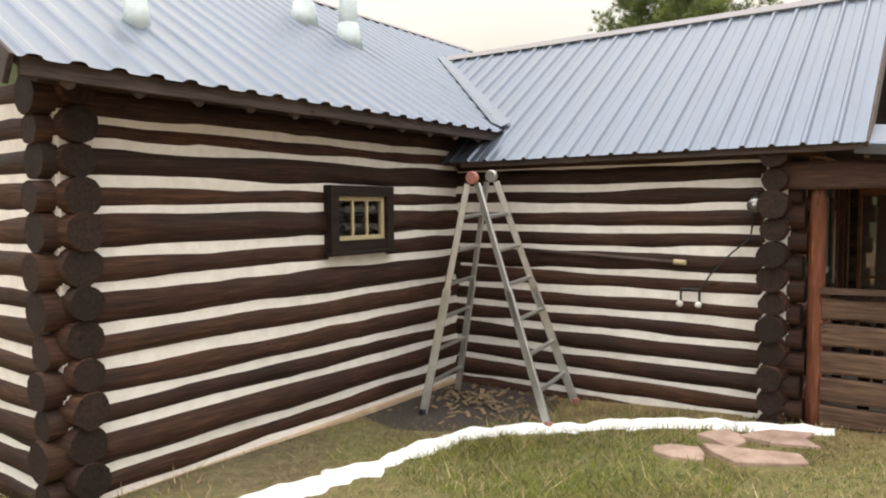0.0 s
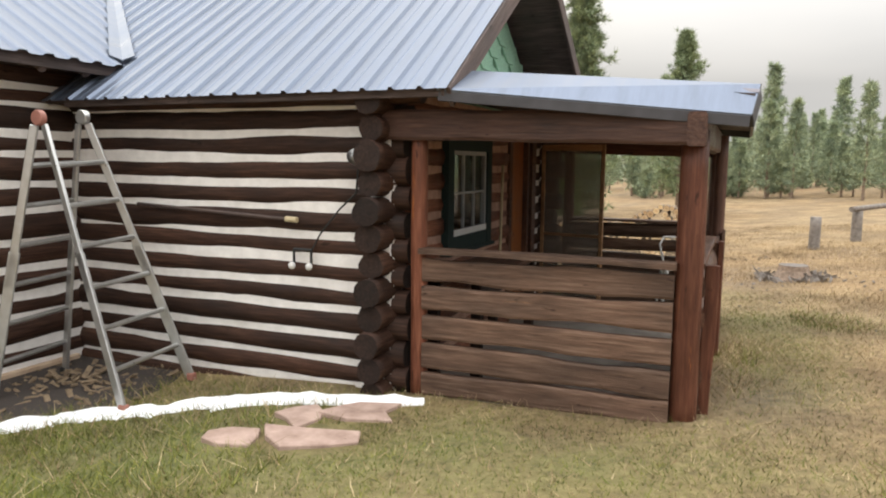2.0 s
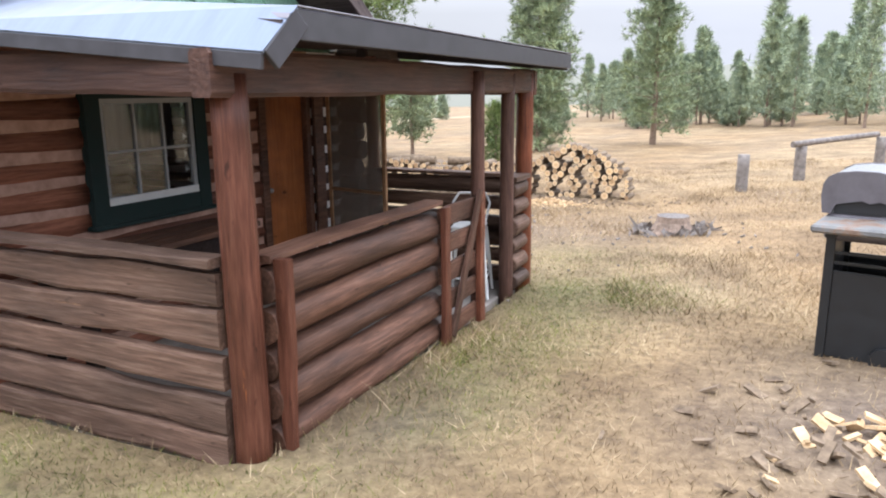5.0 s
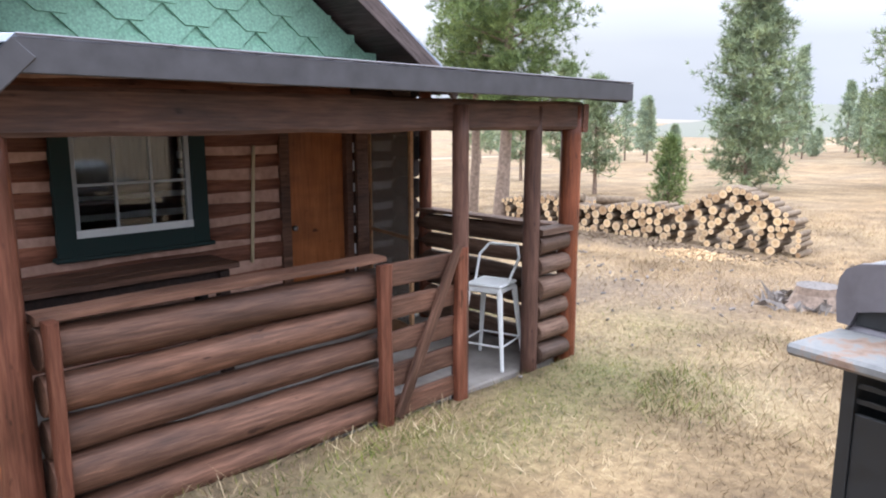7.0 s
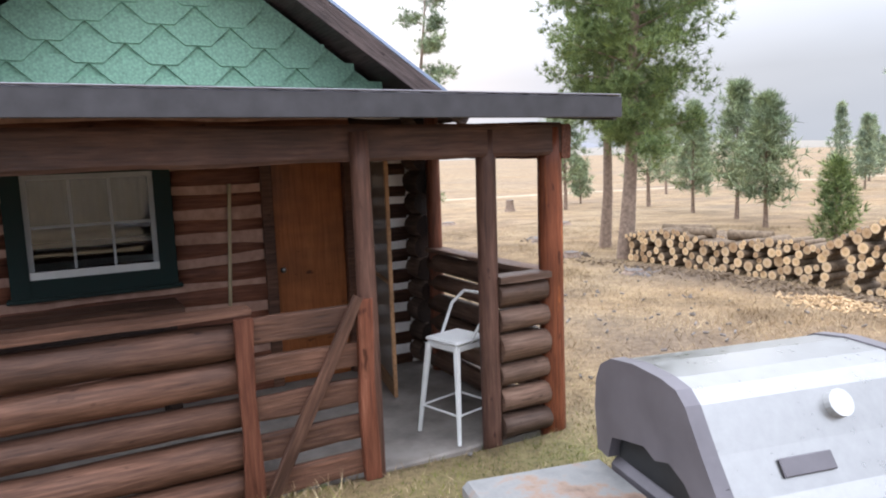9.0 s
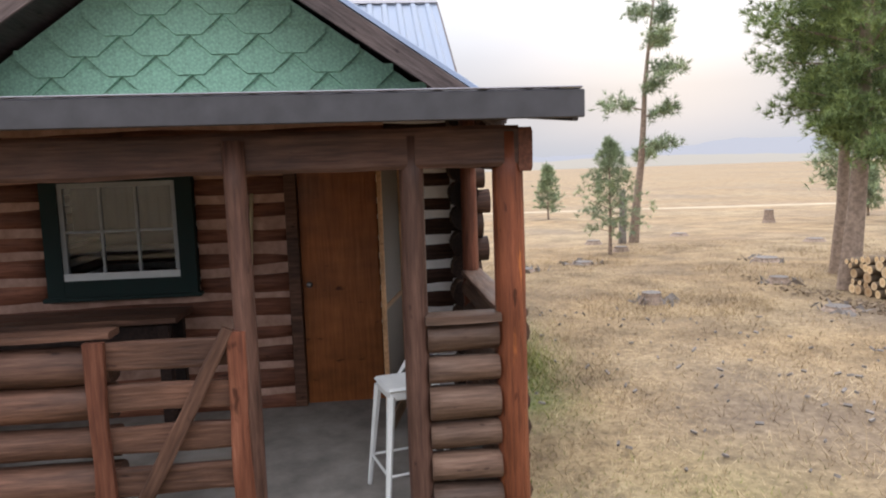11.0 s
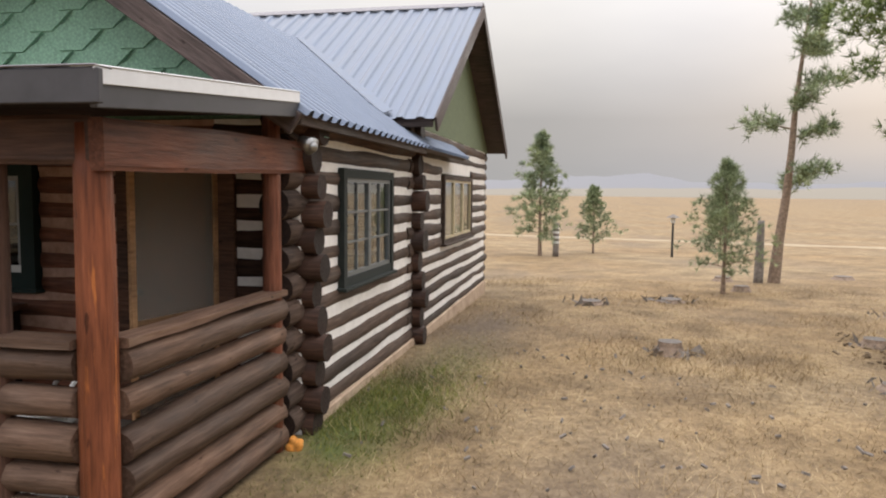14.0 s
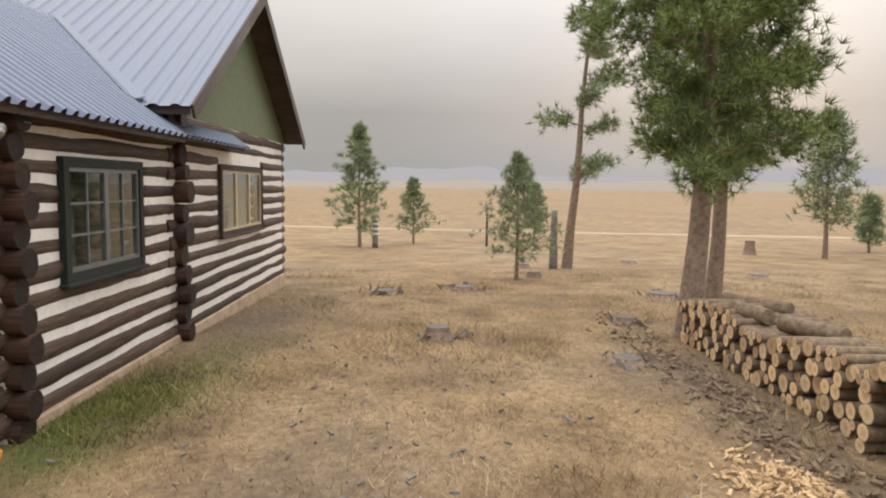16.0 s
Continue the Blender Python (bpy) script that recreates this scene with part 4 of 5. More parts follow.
def snow_strip():
    bm = bmesh.new()
    way = [(0.78, -4.6), (0.8, -3.9), (0.88, -3.07), (1.0, -2.6), (1.03, -2.0), (1.05, -1.55), (1.22, -1.2), (1.67, -0.94), (2.02, -0.66), (2.4, -0.48), (2.9, -0.39), (3.43, -0.235)]
    n = 90
    ring = []
    for i in range(n + 1):
        u = i / n * (len(way) - 1)
        k = min(int(u), len(way) - 2)
        a, b = Vector(way[k]), Vector(way[k + 1])
        p = a.lerp(b, u - k)
        d = (b - a).normalized()
        s = Vector((-d.y, d.x))
        w = (0.11 + 0.008 * max(0.0, 4 - u) + 0.1 * noise.noise((u * 1.3, 3, 1)) + 0.09 * noise.noise((u * 5, 2, 1)) + 0.05 * noise.noise((u * 13, 6, 1))) * min(1, 6 * i / n + 0.2, 8 * (n - i) / n + 0.15)
        p += s * 0.05 * noise.noise((u * 2, 8, 1))
        row = []
        for j in range(7):
            q = -1 + j / 3
            x, y = p.x + s.x * w * q * (1 + 0.25 * noise.noise((u * 5, q, 4))), p.y + s.y * w * q
            row.append(bm.verts.new((x, y, ground_z(x, y) - 0.01 + 0.065 * (1 - q * q) * (1 + 0.5 * noise.noise((x * 6, y * 6, 0))))))
        ring.append(row)
    for a, b in zip(ring, ring[1:]):
        for j in range(6):
            bm.faces.new((a[j], a[j + 1], b[j + 1], b[j]))
    bmesh.ops.recalc_face_normals(bm, faces=bm.faces)
    tagged(part("snow", bm, SNOW, None, "", None, True), "melting white strip of old snow on the grass", "snow", kind="stuff")


snow_strip()


def flagstone(x, y, rx, ry, turn, seed):
    bm = bmesh.new()
    n = 7
    pts = []
    for i in range(n):
        a = 2 * math.pi * i / n
        k = 1.08 + 0.9 * noise.noise((math.cos(a) * 1.7, math.sin(a) * 1.7, seed * 3.3))
        pts.append(bm.verts.new((rx * k * math.cos(a), ry * k * math.sin(a), 0)))
    f = bm.faces.new(pts)
    r = bmesh.ops.extrude_face_region(bm, geom=[f])
    bmesh.ops.translate(bm, verts=[v for v in r["geom"] if isinstance(v, bmesh.types.BMVert)], vec=(0, 0, 0.05))
    bmesh.ops.recalc_face_normals(bm, faces=bm.faces)
    bmesh.ops.bevel(bm, geom=[e for e in bm.edges if all(v.co.z > 0.03 for v in e.verts)], offset=0.006, segments=1, affect="EDGES")
    ob = part("flagstone", bm, STONE, None, "", Matrix.Translation((x, y, ground_z(x, y) - 0.02)) @ Matrix.Rotation(turn, 4, "Z"))
    tagged(ob, "pinkish flagstone lying in the grass", "flagstone", "flagstones")


flagstone(2.62, -1.22, 0.2, 0.14, 0.3, 1)
flagstone(3.08, -1.08, 0.3, 0.15, 0.1, 2)
flagstone(2.79, -0.74, 0.17, 0.15, 0.7, 3)
flagstone(3.14, -0.55, 0.23, 0.13, 0.25, 4)

pole = thing("long_pole", "long thin wooden pole hung along the log wall", "pole", along((0.75, -0.035, 1.36), (2.27, -0.045, 1.29)))
put("shaft", log_mesh("shaft", 1.5, 0.013, 1.2, 8, 0.05), FASCIA, pole)
put("tip", log_mesh("tip", 0.1, 0.022, 2.2, 8, 0.05), CREAM, pole, "pale wooden tip", Matrix.Translation((1.46, 0, 0)))
tap = thing("wall_tap", "outdoor pipe with two white tap handles on the log wall", "tap", Matrix.Translation((2.34, -0.03, 0.95)))
bm = bmesh.new()
for a, b in (((-0.075, 0, 0.0), (-0.075, 0, 0.12)), ((-0.075, 0, 0.12), (0.075, 0, 0.12)), ((0.075, 0, 0.12), (0.075, 0, 0))):
    rod(bm, a, b, 0.01)
part("pipe", bm, BLACK, tap)
for x in (-0.075, 0.075):
    bm = bmesh.new()
    bmesh.ops.create_uvsphere(bm, u_segments=10, v_segments=6, radius=0.028, matrix=Matrix.Translation((x, -0.03, 0)))
    part("handle", bm, WHITEP, tap, "", None, True)
bm = bmesh.new()
pts = [(2.42, -0.03, 1.07), (2.5, -0.03, 1.2), (2.66, -0.03, 1.38), (2.8, -0.035, 1.5), (2.83, -0.05, 1.75)]
for a, b in zip(pts, pts[1:]):
    rod(bm, a, b, 0.007, None, 6)
tagged(part("cable", bm, BLACK), "thin dark cable running up the log wall to the lamp", "cable")


def flue(x, y, r, h, label, mat):
    z = 2.5 + 0.613 * (0.42 - x)
    ob = thing("flue_pipe", label, "flue", Matrix.Translation((x, y, z)))
    bm = bmesh.new()
    rod(bm, (0, 0, -0.2), (0, 0, h), r, r, 18)
    part("pipe", bm, mat, ob, "", None, True)
    bm = bmesh.new()
    rod(bm, (0, 0, -0.12), (0, 0, 0.2), r * 1.7, r * 1.1, 18)
    part("flashing", bm, mat, ob, "", None, True)
    bm = bmesh.new()
    rod(bm, (0, 0, h), (0, 0, h + 0.1), r * 1.6, 0.02, 18)
    part("cap", bm, ROOFTRIM, ob)


FLUE = plain("pale_blue_flue", (0.5, 0.58, 0.6), 0.5, 0.2)
flue(-1.26, -0.2, 0.1, 0.75, "pale blue-grey flue pipe on the metal roof", FLUE)
flue(-1.62, -0.5, 0.1, 0.7, "pale blue-grey flue pipe on the metal roof", FLUE)
flue(-0.38, -3.2, 0.06, 0.35, "short pale roof vent", FLUE)
bm = bmesh.new()
bmesh.ops.create_icosphere(bm, subdivisions=3, radius=0.052)
for v in bm.verts:
    v.co *= 1 + 0.6 * noise.noise(v.co * 26)
tagged(part("foam_lump", bm, ORANGE, None, "", Matrix.Translation((3.35, 4.14, 0.055)), True), "orange foam lump at the wall corner", "foam")


# ---- grill ----
def rusty_shelf():
    mat, n, l, b = material("rusty_shelf_paint", 0.6)
    spot = noise_out(n, l, 5.0, (1, 1, 1), 6, 0.7)
    r = ramp(n, [(0.3, (0.1, 0.1, 0.1)), (0.5, (0.17, 0.168, 0.16)), (0.56, (0.2, 0.135, 0.095)), (0.7, (0.08, 0.05, 0.036))])
    l.new(spot, r.inputs["Fac"])
    l.new(r.outputs["Color"], b.inputs["Base Color"])
    bump(n, l, b, spot, 0.2, 0.004)
    return mat


RUSTY = rusty_shelf()


def grill():
    gx, gy = 7.774, 2.604
    gz = ground_z(gx, gy) - 0.03
    ob = thing("gas_grill", "stainless steel gas grill on a black cart", "grill", Matrix.Translation((gx, gy, gz)) @ Matrix.Rotation(radians(-12), 4, "Z"))
    # local x to the east is the grill's front
    for y in (-0.3, 0.3):
        bm = boxed(-0.22, -0.17, y - 0.02, y + 0.02, 0.02, 0.78)
        box(bm, 0.17, 0.22, y - 0.02, y + 0.02, 0.02, 0.78)
        part("cart_leg", bm, BLACK, ob)
    part("side_panel", boxed(-0.17, 0.17, -0.31, -0.29, 0.03, 0.56, 0.004), BLACK, ob)
    part("side_panel", boxed(-0.17, 0.17, 0.29, 0.31, 0.03, 0.56, 0.004), BLACK, ob)
    for z in (0.6, 0.66):
        part("side_slat", boxed(-0.17, 0.17, -0.305, -0.295, z, z + 0.018), BLACK, ob)
    part("back_panel", boxed(-0.21, -0.2, -0.28, 0.28, 0.05, 0.7), BLACK, ob)
    part("cart_door", boxed(0.2, 0.22, -0.28, 0.28, 0.06, 0.7, 0.006), BLACK, ob)
    bm = bmesh.new()
    rod(bm, (0.26, 0.1, 0.3), (0.26, 0.1, 0.52), 0.01)
    rod(bm, (0.21, 0.1, 0.31), (0.26, 0.1, 0.31), 0.008)
    rod(bm, (0.21, 0.1, 0.51), (0.26, 0.1, 0.51), 0.008)
    part("door_handle", bm, STEEL, ob)
    part("base_shelf", boxed(-0.2, 0.2, -0.29, 0.29, 0.05, 0.07), BLACK, ob)
    for y in (-0.34, 0.34):
        bm = bmesh.new()
        rod(bm, (0.14, y - 0.02, 0.07), (0.14, y + 0.02, 0.07), 0.075, None, 18)
        part("wheel", bm, BLACK, ob)
    part("firebox", boxed(-0.24, 0.24, -0.32, 0.25, 0.74, 0.9, 0.02), CASTING, ob)
    panel = part("control_panel", boxed(0.22, 0.3, -0.33, 0.33, 0.72, 0.86, 0.015), STEEL, ob)
    for i in range(4):
        bm = bmesh.new()
        y = -0.21 + 0.14 * i
        rod(bm, (0.3, y, 0.79), (0.335, y, 0.79), 0.026, 0.02, 12)
        part("knob", bm, BLACK if i % 2 else STEEL, panel)
    # hood: a curved profile swept along y, closed by cast ends
    prof = [(-0.25, 0.9), (-0.262, 1.0), (-0.256, 1.07), (-0.235, 1.11), (-0.19, 1.135), (-0.1, 1.148), (0.0, 1.147), (0.05, 1.138), (0.078, 1.115), (0.13, 1.035), (0.18, 0.965), (0.22, 0.925), (0.29, 0.9)]
    arch = [(0.17, 0.9), (0.12, 0.925), (0.08, 0.965), (0.03, 0.985), (-0.02, 0.97), (-0.06, 0.985), (-0.13, 0.97), (-0.19, 0.955), (-0.21, 0.9)]
    def sweep(y0, y1, grow=0.0):
        bm = bmesh.new()
        a = [bm.verts.new((x * (1 + grow), y0, z + grow * 0.1)) for x, z in prof]
        b = [bm.verts.new((x * (1 + grow), y1, z + grow * 0.1)) for x, z in prof]
        for i in range(len(prof) - 1):
            bm.faces.new((a[i], a[i + 1], b[i + 1], b[i]))
        if grow:
            c = [bm.verts.new((x, y0, z)) for x, z in arch]
            d = [bm.verts.new((x, y1, z)) for x, z in arch]
        else:
            c, d = [], []
        a, b = a + c, b + d
        for i in range(len(prof) - 1, len(a)):
            bm.faces.new((a[i], a[(i + 1) % len(a)], b[(i + 1) % len(a)], b[i]))
        bm.faces.new(a[::-1])
        bm.faces.new(b)
        bmesh.ops.recalc_face_normals(bm, faces=bm.faces)
        return bm
    hood = part("hood", sweep(-0.3, 0.225), STEEL, ob, "stainless steel hood, closed")
    part("hood_end", sweep(-0.335, -0.3, 0.03), CASTING, hood, "grey cast end cap")
    part("hood_end", sweep(0.225, 0.26, 0.03), CASTING, hood, "grey cast end cap")
    # black plates put in for the dark of the gap under each end cap
    for y in (-0.31, 0.227):
        part("gap_shade", boxed(-0.2, 0.17, y, y + 0.008, 0.902, 0.99), BLACK, hood, "black plate for the shaded gap under the end cap")
    bm = bmesh.new()
    rod(bm, (0.085, 0.0, 1.075), (0.113, 0.0, 1.093), 0.028, None, 18)
    part("thermometer", bm, ALU, hood)
    bm = boxed(-0.003, 0.003, -0.06, 0.06, -0.018, 0.018, 0.002, Matrix.Translation((0.158, -0.12, 1.004)) @ Matrix.Rotation(radians(-35), 4, "Y"))
    part("badge", bm, CASTING, hood, "small dark maker's plate")
    bm = bmesh.new()
    rod(bm, (0.28, -0.26, 0.97), (0.28, 0.19, 0.97), 0.014, None, 10)
    for y in (-0.25, 0.18):
        rod(bm, (0.22, y, 0.965), (0.28, y, 0.97), 0.01, None, 8)
    part("hood_handle", bm, STEEL, hood)
    for s in (-1, 1):
        part("side_shelf", boxed(-0.25, 0.25, min(s * 0.33, s * 0.68), max(s * 0.33, s * 0.68), 0.84, 0.885, 0.012), RUSTY, ob, "worn grey side shelf with rust stains")
        part("shelf_bracket", boxed(-0.2, -0.15, min(s * 0.32, s * 0.5), max(s * 0.32, s * 0.5), 0.79, 0.838), BLACK, ob)
    part("shelf_front", boxed(0.25, 0.29, -0.66, -0.33, 0.8, 0.88, 0.01), STEEL, ob)


grill()

# ---- trees ----
def needle_material(name, dark, light):
    mat, n, l, b = material(name, 0.75)
    geo = n.new("ShaderNodeNewGeometry")
    r = ramp(n, [(0.0, dark), (0.6, light), (1.0, tuple(c * 1.35 for c in light))])
    l.new(geo.outputs["Random Per Island"], r.inputs["Fac"])
    f = noise_out(n, l, 1.6, (1, 1, 1), 2)
    fr = ramp(n, [(0.35, (0.65, 0.7, 0.7)), (0.7, (1.2, 1.15, 1.0))])
    l.new(f, fr.inputs["Fac"])
    col = mixed(n, l, 1.0, r.outputs["Color"], fr.outputs["Color"], "MULTIPLY")
    l.new(col, b.inputs["Base Color"])
    return mat


NEEDLE = needle_material("pine_needles", (0.075, 0.118, 0.044), (0.235, 0.3, 0.105))
# distance haze is put into the colour: paler needles for trees farther off
NEEDLE_FAR_HAZE = needle_material("far_haze_needles", (0.22, 0.27, 0.195), (0.37, 0.43, 0.3))
NEEDLE_MID_HAZE = needle_material("hazy_pine_needles", (0.165, 0.205, 0.125), (0.31, 0.37, 0.22))


def tuft_mesh(name, centres, dirs, size, count, width, rng, spread=0.9):
    """Needle tufts: count thin blades fan out of every centre about its direction."""
    c = np.repeat(np.asarray(centres, float), count, 0)
    d = np.repeat(np.asarray(dirs, float), count, 0)
    n = len(c)
    v = d + spread * rng.normal(size=(n, 3))
    v /= np.linalg.norm(v, axis=1, keepdims=True)
    side = np.cross(v, rng.normal(size=(n, 3)))
    side /= np.linalg.norm(side, axis=1, keepdims=True)
    ln = size * rng.uniform(0.6, 1.25, (n, 1))
    pts = np.empty((n, 3, 3))
    pts[:, 0] = c + side * width
    pts[:, 1] = c - side * width
    pts[:, 2] = c + v * ln
    return tri_mesh(name, pts)


def tri_mesh(name, pts):
    n = len(pts)
    me = bpy.data.meshes.new(name)
    me.vertices.add(n * 3)
    me.vertices.foreach_set("co", pts.reshape(-1).astype(np.float32))
    me.loops.add(n * 3)
    me.loops.foreach_set("vertex_index", np.arange(n * 3, dtype=np.int32))
    me.polygons.add(n)
    me.polygons.foreach_set("loop_start", np.arange(0, n * 3, 3, dtype=np.int32))
    me.polygons.foreach_set("loop_total", np.full(n, 3, dtype=np.int32))
    me.update(calc_edges=True)
    return me


def conifer(name, h, width, crown_from, seed, r=0.06, tufts=900, size=0.14, blades=12, blade_w=0.006, shape=0.85, limbs=60, lean=(0, 0), gaps=0.0, far=False, bare_side=None, lift=0.0):
    """A pine: tapered trunk, limbs in whorls, a crown of needle tufts on the limbs. Returns an Empty at its foot."""
    rng = np.random.default_rng(seed)
    tree = new(name)
    bm = bmesh.new()
    steps = 7
    def axis(z):
        return Vector((lean[0] * z / h + 0.03 * r * math.sin(z * 2 + seed) * 6, lean[1] * z / h + 0.03 * r * math.cos(z * 1.6 + seed) * 6, z))
    rings = []
    for i in range(steps + 1):
        c = axis(h * i / steps - (0.15 if i == 0 else 0))
        rr = r * (1 - 0.93 * i / steps) * (1.2 if i == 0 else 1)
        rings.append([bm.verts.new((c.x + rr * math.cos(a), c.y + rr * math.sin(a), c.z)) for a in [2 * math.pi * k / 10 for k in range(10)]])
    for lo, hi in zip(rings, rings[1:]):
        for k in range(10):
            bm.faces.new((lo[k], lo[(k + 1) % 10], hi[(k + 1) % 10], hi[k]))
    part("trunk", bm, BARK, tree, "", None, True)
    bm = bmesh.new()
    cs, ds = [], []
    per = max(2, tufts // limbs)
    for i in range(limbs):
        q = (i + rng.uniform(0, 0.9)) / limbs
        z = crown_from + (h - crown_from) * q ** 0.9
        a = i * 2.399 + rng.uniform(-0.4, 0.4)
        if gaps and rng.random() < gaps:
            continue
        if bare_side is not None and math.cos(a - bare_side) > -0.05 and rng.random() < 0.85:
            continue
        reach = width / 2 * (max(0.04, (1 - q)) ** shape) * rng.uniform(0.65, 1.12) + 0.06
        if q < (0.06 if lift else 0.15):
            reach *= 0.75
        p0 = axis(z)
        rise = rng.uniform(0.0, 0.35) + 0.35 * q + 2 * lift * q
        d = Vector((math.cos(a), math.sin(a), rise)).normalized()
        p1 = p0 + d * reach
        if not far:
            rod(bm, p0, p1, max(0.004, r * 0.22 * (1 - 0.7 * q)), 0.003, 5)
        pads = max(2, int(1.5 + reach * 3.2))
        for pad in range(pads):
            f = (0.3 + 0.75 * (pad + rng.uniform(0, 0.8)) / pads)
            rad = (0.07 + 0.1 * reach) * rng.uniform(0.7, 1.25) * (0.6 if lift else 1.0)
            pc = np.array(p0.lerp(p1, f)) + rng.normal(size=3) * np.array([1, 1, 0.5]) * 0.14 * reach * f
            for k in range(max(2, per // pads)):
                off = rng.normal(size=3) * rad * np.array([0.75, 0.75, 0.5])
                cs.append(pc + off)
                ds.append(np.array(d) * 0.5 + np.array([0, 0, 0.55]) + off / rad * 0.45)
    top = axis(h)
    for k in range(6):
        cs.append(np.array(top) - np.array([0, 0, 0.06 * k]))
        ds.append(np.array([0, 0, 1.2]))
    if not far:
        part("branchwork", bm, BARK, tree)["kind"] = "stuff"
    else:
        bm.free()
    put("crown", tuft_mesh("crown", cs, ds, size, blades, blade_w, rng), NEEDLE_FAR_HAZE if far else NEEDLE, tree)
    return tree


def planted(tree, x, y, label, group="", turn=0.0, z=None):
    tree.matrix_basis = Matrix.Translation((x, y, (ground_z(x, y) if z is None else z))) @ Matrix.Rotation(turn, 4, "Z")
    # trees farther off take the needles paled for haze
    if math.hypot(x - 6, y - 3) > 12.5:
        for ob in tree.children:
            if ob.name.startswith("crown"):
                ob.data.materials[0] = NEEDLE_MID_HAZE
    return tagged(tree, label, "tree", group)


planted(conifer("pine_tree", 2.5, 1.95, 0.4, 5, 0.045, 1250, 0.12, 14, 0.005, 0.9, 58, (0, 0), 0.0, False, None, 0.22), -6.85, 8.55, "young green pine standing in the dry meadow", "young pines")
planted(conifer("pine_tree", 2.4, 1.9, 0.4, 6, 0.045, 800, 0.15, 12, 0.009, 0.9, 50, (0, 0), 0.0, False, None, 0.2), -19.3, 6.1, "small green pine in the dry meadow", "young pines")
planted(conifer("pine_tree", 4.1, 2.6, 0.6, 7, 0.07, 1200, 0.2, 12, 0.011, 0.8, 60, (0, 0), 0.0, False, None, 0.25), -17.0, 4.3, "taller green pine beyond the cabin", "young pines")
planted(conifer("pine_tree", 2.4, 1.5, 0.35, 8, 0.05, 700, 0.2, 10, 0.012, 0.9, 50), -23.6, 11.3, "small green pine behind another pine", "young pines")
planted(conifer("tall_pine", 7.0, 2.1, 1.6, 9, 0.12, 1900, 0.19, 16, 0.009, 0.12, 24, (0.45, 0.4), 0.0, False, math.radians(265)), -9.5, 10.1, "tall leaning pine with sparse clumped branches")
planted(conifer("big_pine", 8.2, 2.9, 1.75, 10, 0.135, 9500, 0.14, 18, 0.006, 0.22, 74, (0.2, 0.25)), -0.62, 9.86, "large bushy green pine behind the woodpile")
planted(conifer("big_pine", 7.6, 2.7, 2.1, 12, 0.11, 5000, 0.15, 18, 0.007, 0.25, 50, (0.1, 0.3)), -2.16, 10.72, "second large pine close behind the first")
planted(conifer("pine_tree", 4.3, 2.2, 1.0, 13, 0.08, 900, 0.26, 10, 0.014, 0.6, 60), -13.5, 18.6, "slender pine in the meadow")
planted(conifer("pine_tree", 4.6, 2.4, 0.8, 14, 0.08, 900, 0.26, 10, 0.014, 0.6, 60), -11.5, 21.0, "slender pine in the meadow")
planted(conifer("pine_tree", 1.9, 1.3, 0.3, 15, 0.05, 600, 0.2, 10, 0.012, 0.75, 50), -16.5, 21.8, "small pine in the meadow")
planted(conifer("tall_pine", 8.0, 2.9, 0.15, 16, 0.1, 5600, 0.22, 12, 0.012, 0.8, 170), 0.2, 19.4, "tall dense spruce-like pine past the woodpile")
planted(conifer("tall_pine", 6.2, 3.0, 0.4, 17, 0.1, 2400, 0.22, 12, 0.013, 0.8, 100), 3.2, 22.5, "dense green pine at the wood's edge")
planted(conifer("pine_tree", 1.5, 0.9, 0.15, 18, 0.04, 600, 0.14, 10, 0.008, 0.8, 50), 1.4, 12.6, "small bright young pine behind the woodpile", "young pines")
planted(conifer("pine_tree", 3.6, 2.0, 0.7, 19, 0.06, 1000, 0.22, 10, 0.012, 0.7, 60), -4.6, 17.5, "green pine behind the porch", "young pines")
planted(conifer("pine_tree", 3.0, 1.8, 0.6, 20, 0.06, 900, 0.22, 10, 0.012, 0.7, 60), -2.4, 15.8, "green pine behind the porch", "young pines")
planted(conifer("pine_tree", 3.4, 1.9, 0.6, 21, 0.06, 900, 0.22, 10, 0.012, 0.7, 60), -7.5, 19.0, "green pine behind the porch", "young pines")

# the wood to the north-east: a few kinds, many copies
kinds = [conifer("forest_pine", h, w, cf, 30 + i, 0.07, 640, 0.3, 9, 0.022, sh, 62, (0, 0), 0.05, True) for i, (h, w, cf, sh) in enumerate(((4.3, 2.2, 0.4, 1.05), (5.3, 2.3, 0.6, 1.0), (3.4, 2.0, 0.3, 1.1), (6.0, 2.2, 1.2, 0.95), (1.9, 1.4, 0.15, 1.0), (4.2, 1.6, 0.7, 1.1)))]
rng = np.random.default_rng(77)
used = set()
spots = []
for count, a0, a1, d0, d1 in ((190, -12, 42, 34, 78), (20, -40, -12, 36, 66), (40, -8, 40, 31, 44), (8, 8, 40, 24, 30)):
    for _ in range(count):
        a = radians(rng.uniform(a0, a1))
        d = rng.uniform(d0, d1)
        spots.append((6.0 + d * math.sin(a), -2 + d * math.cos(a), d))
for i, (x, y, d) in enumerate(spots):
    if x < -9 and y < 24:
        continue
    k = i % 6
    if d < 29:
        k = 4
    m = Matrix.Translation((x, y, ground_z(x, y) - 0.05)) @ Matrix.Rotation(rng.uniform(0, 6.28), 4, "Z")
    if k not in used:
        used.add(k)
        t = kinds[k]
        t.matrix_basis = m
    else:
        t = copy_thing(kinds[k], m)
        t.scale = (rng.uniform(0.65, 1.1),) * 3
    tagged(t, "hazy green pine at the edge of the wood", "tree", "wood of pines")

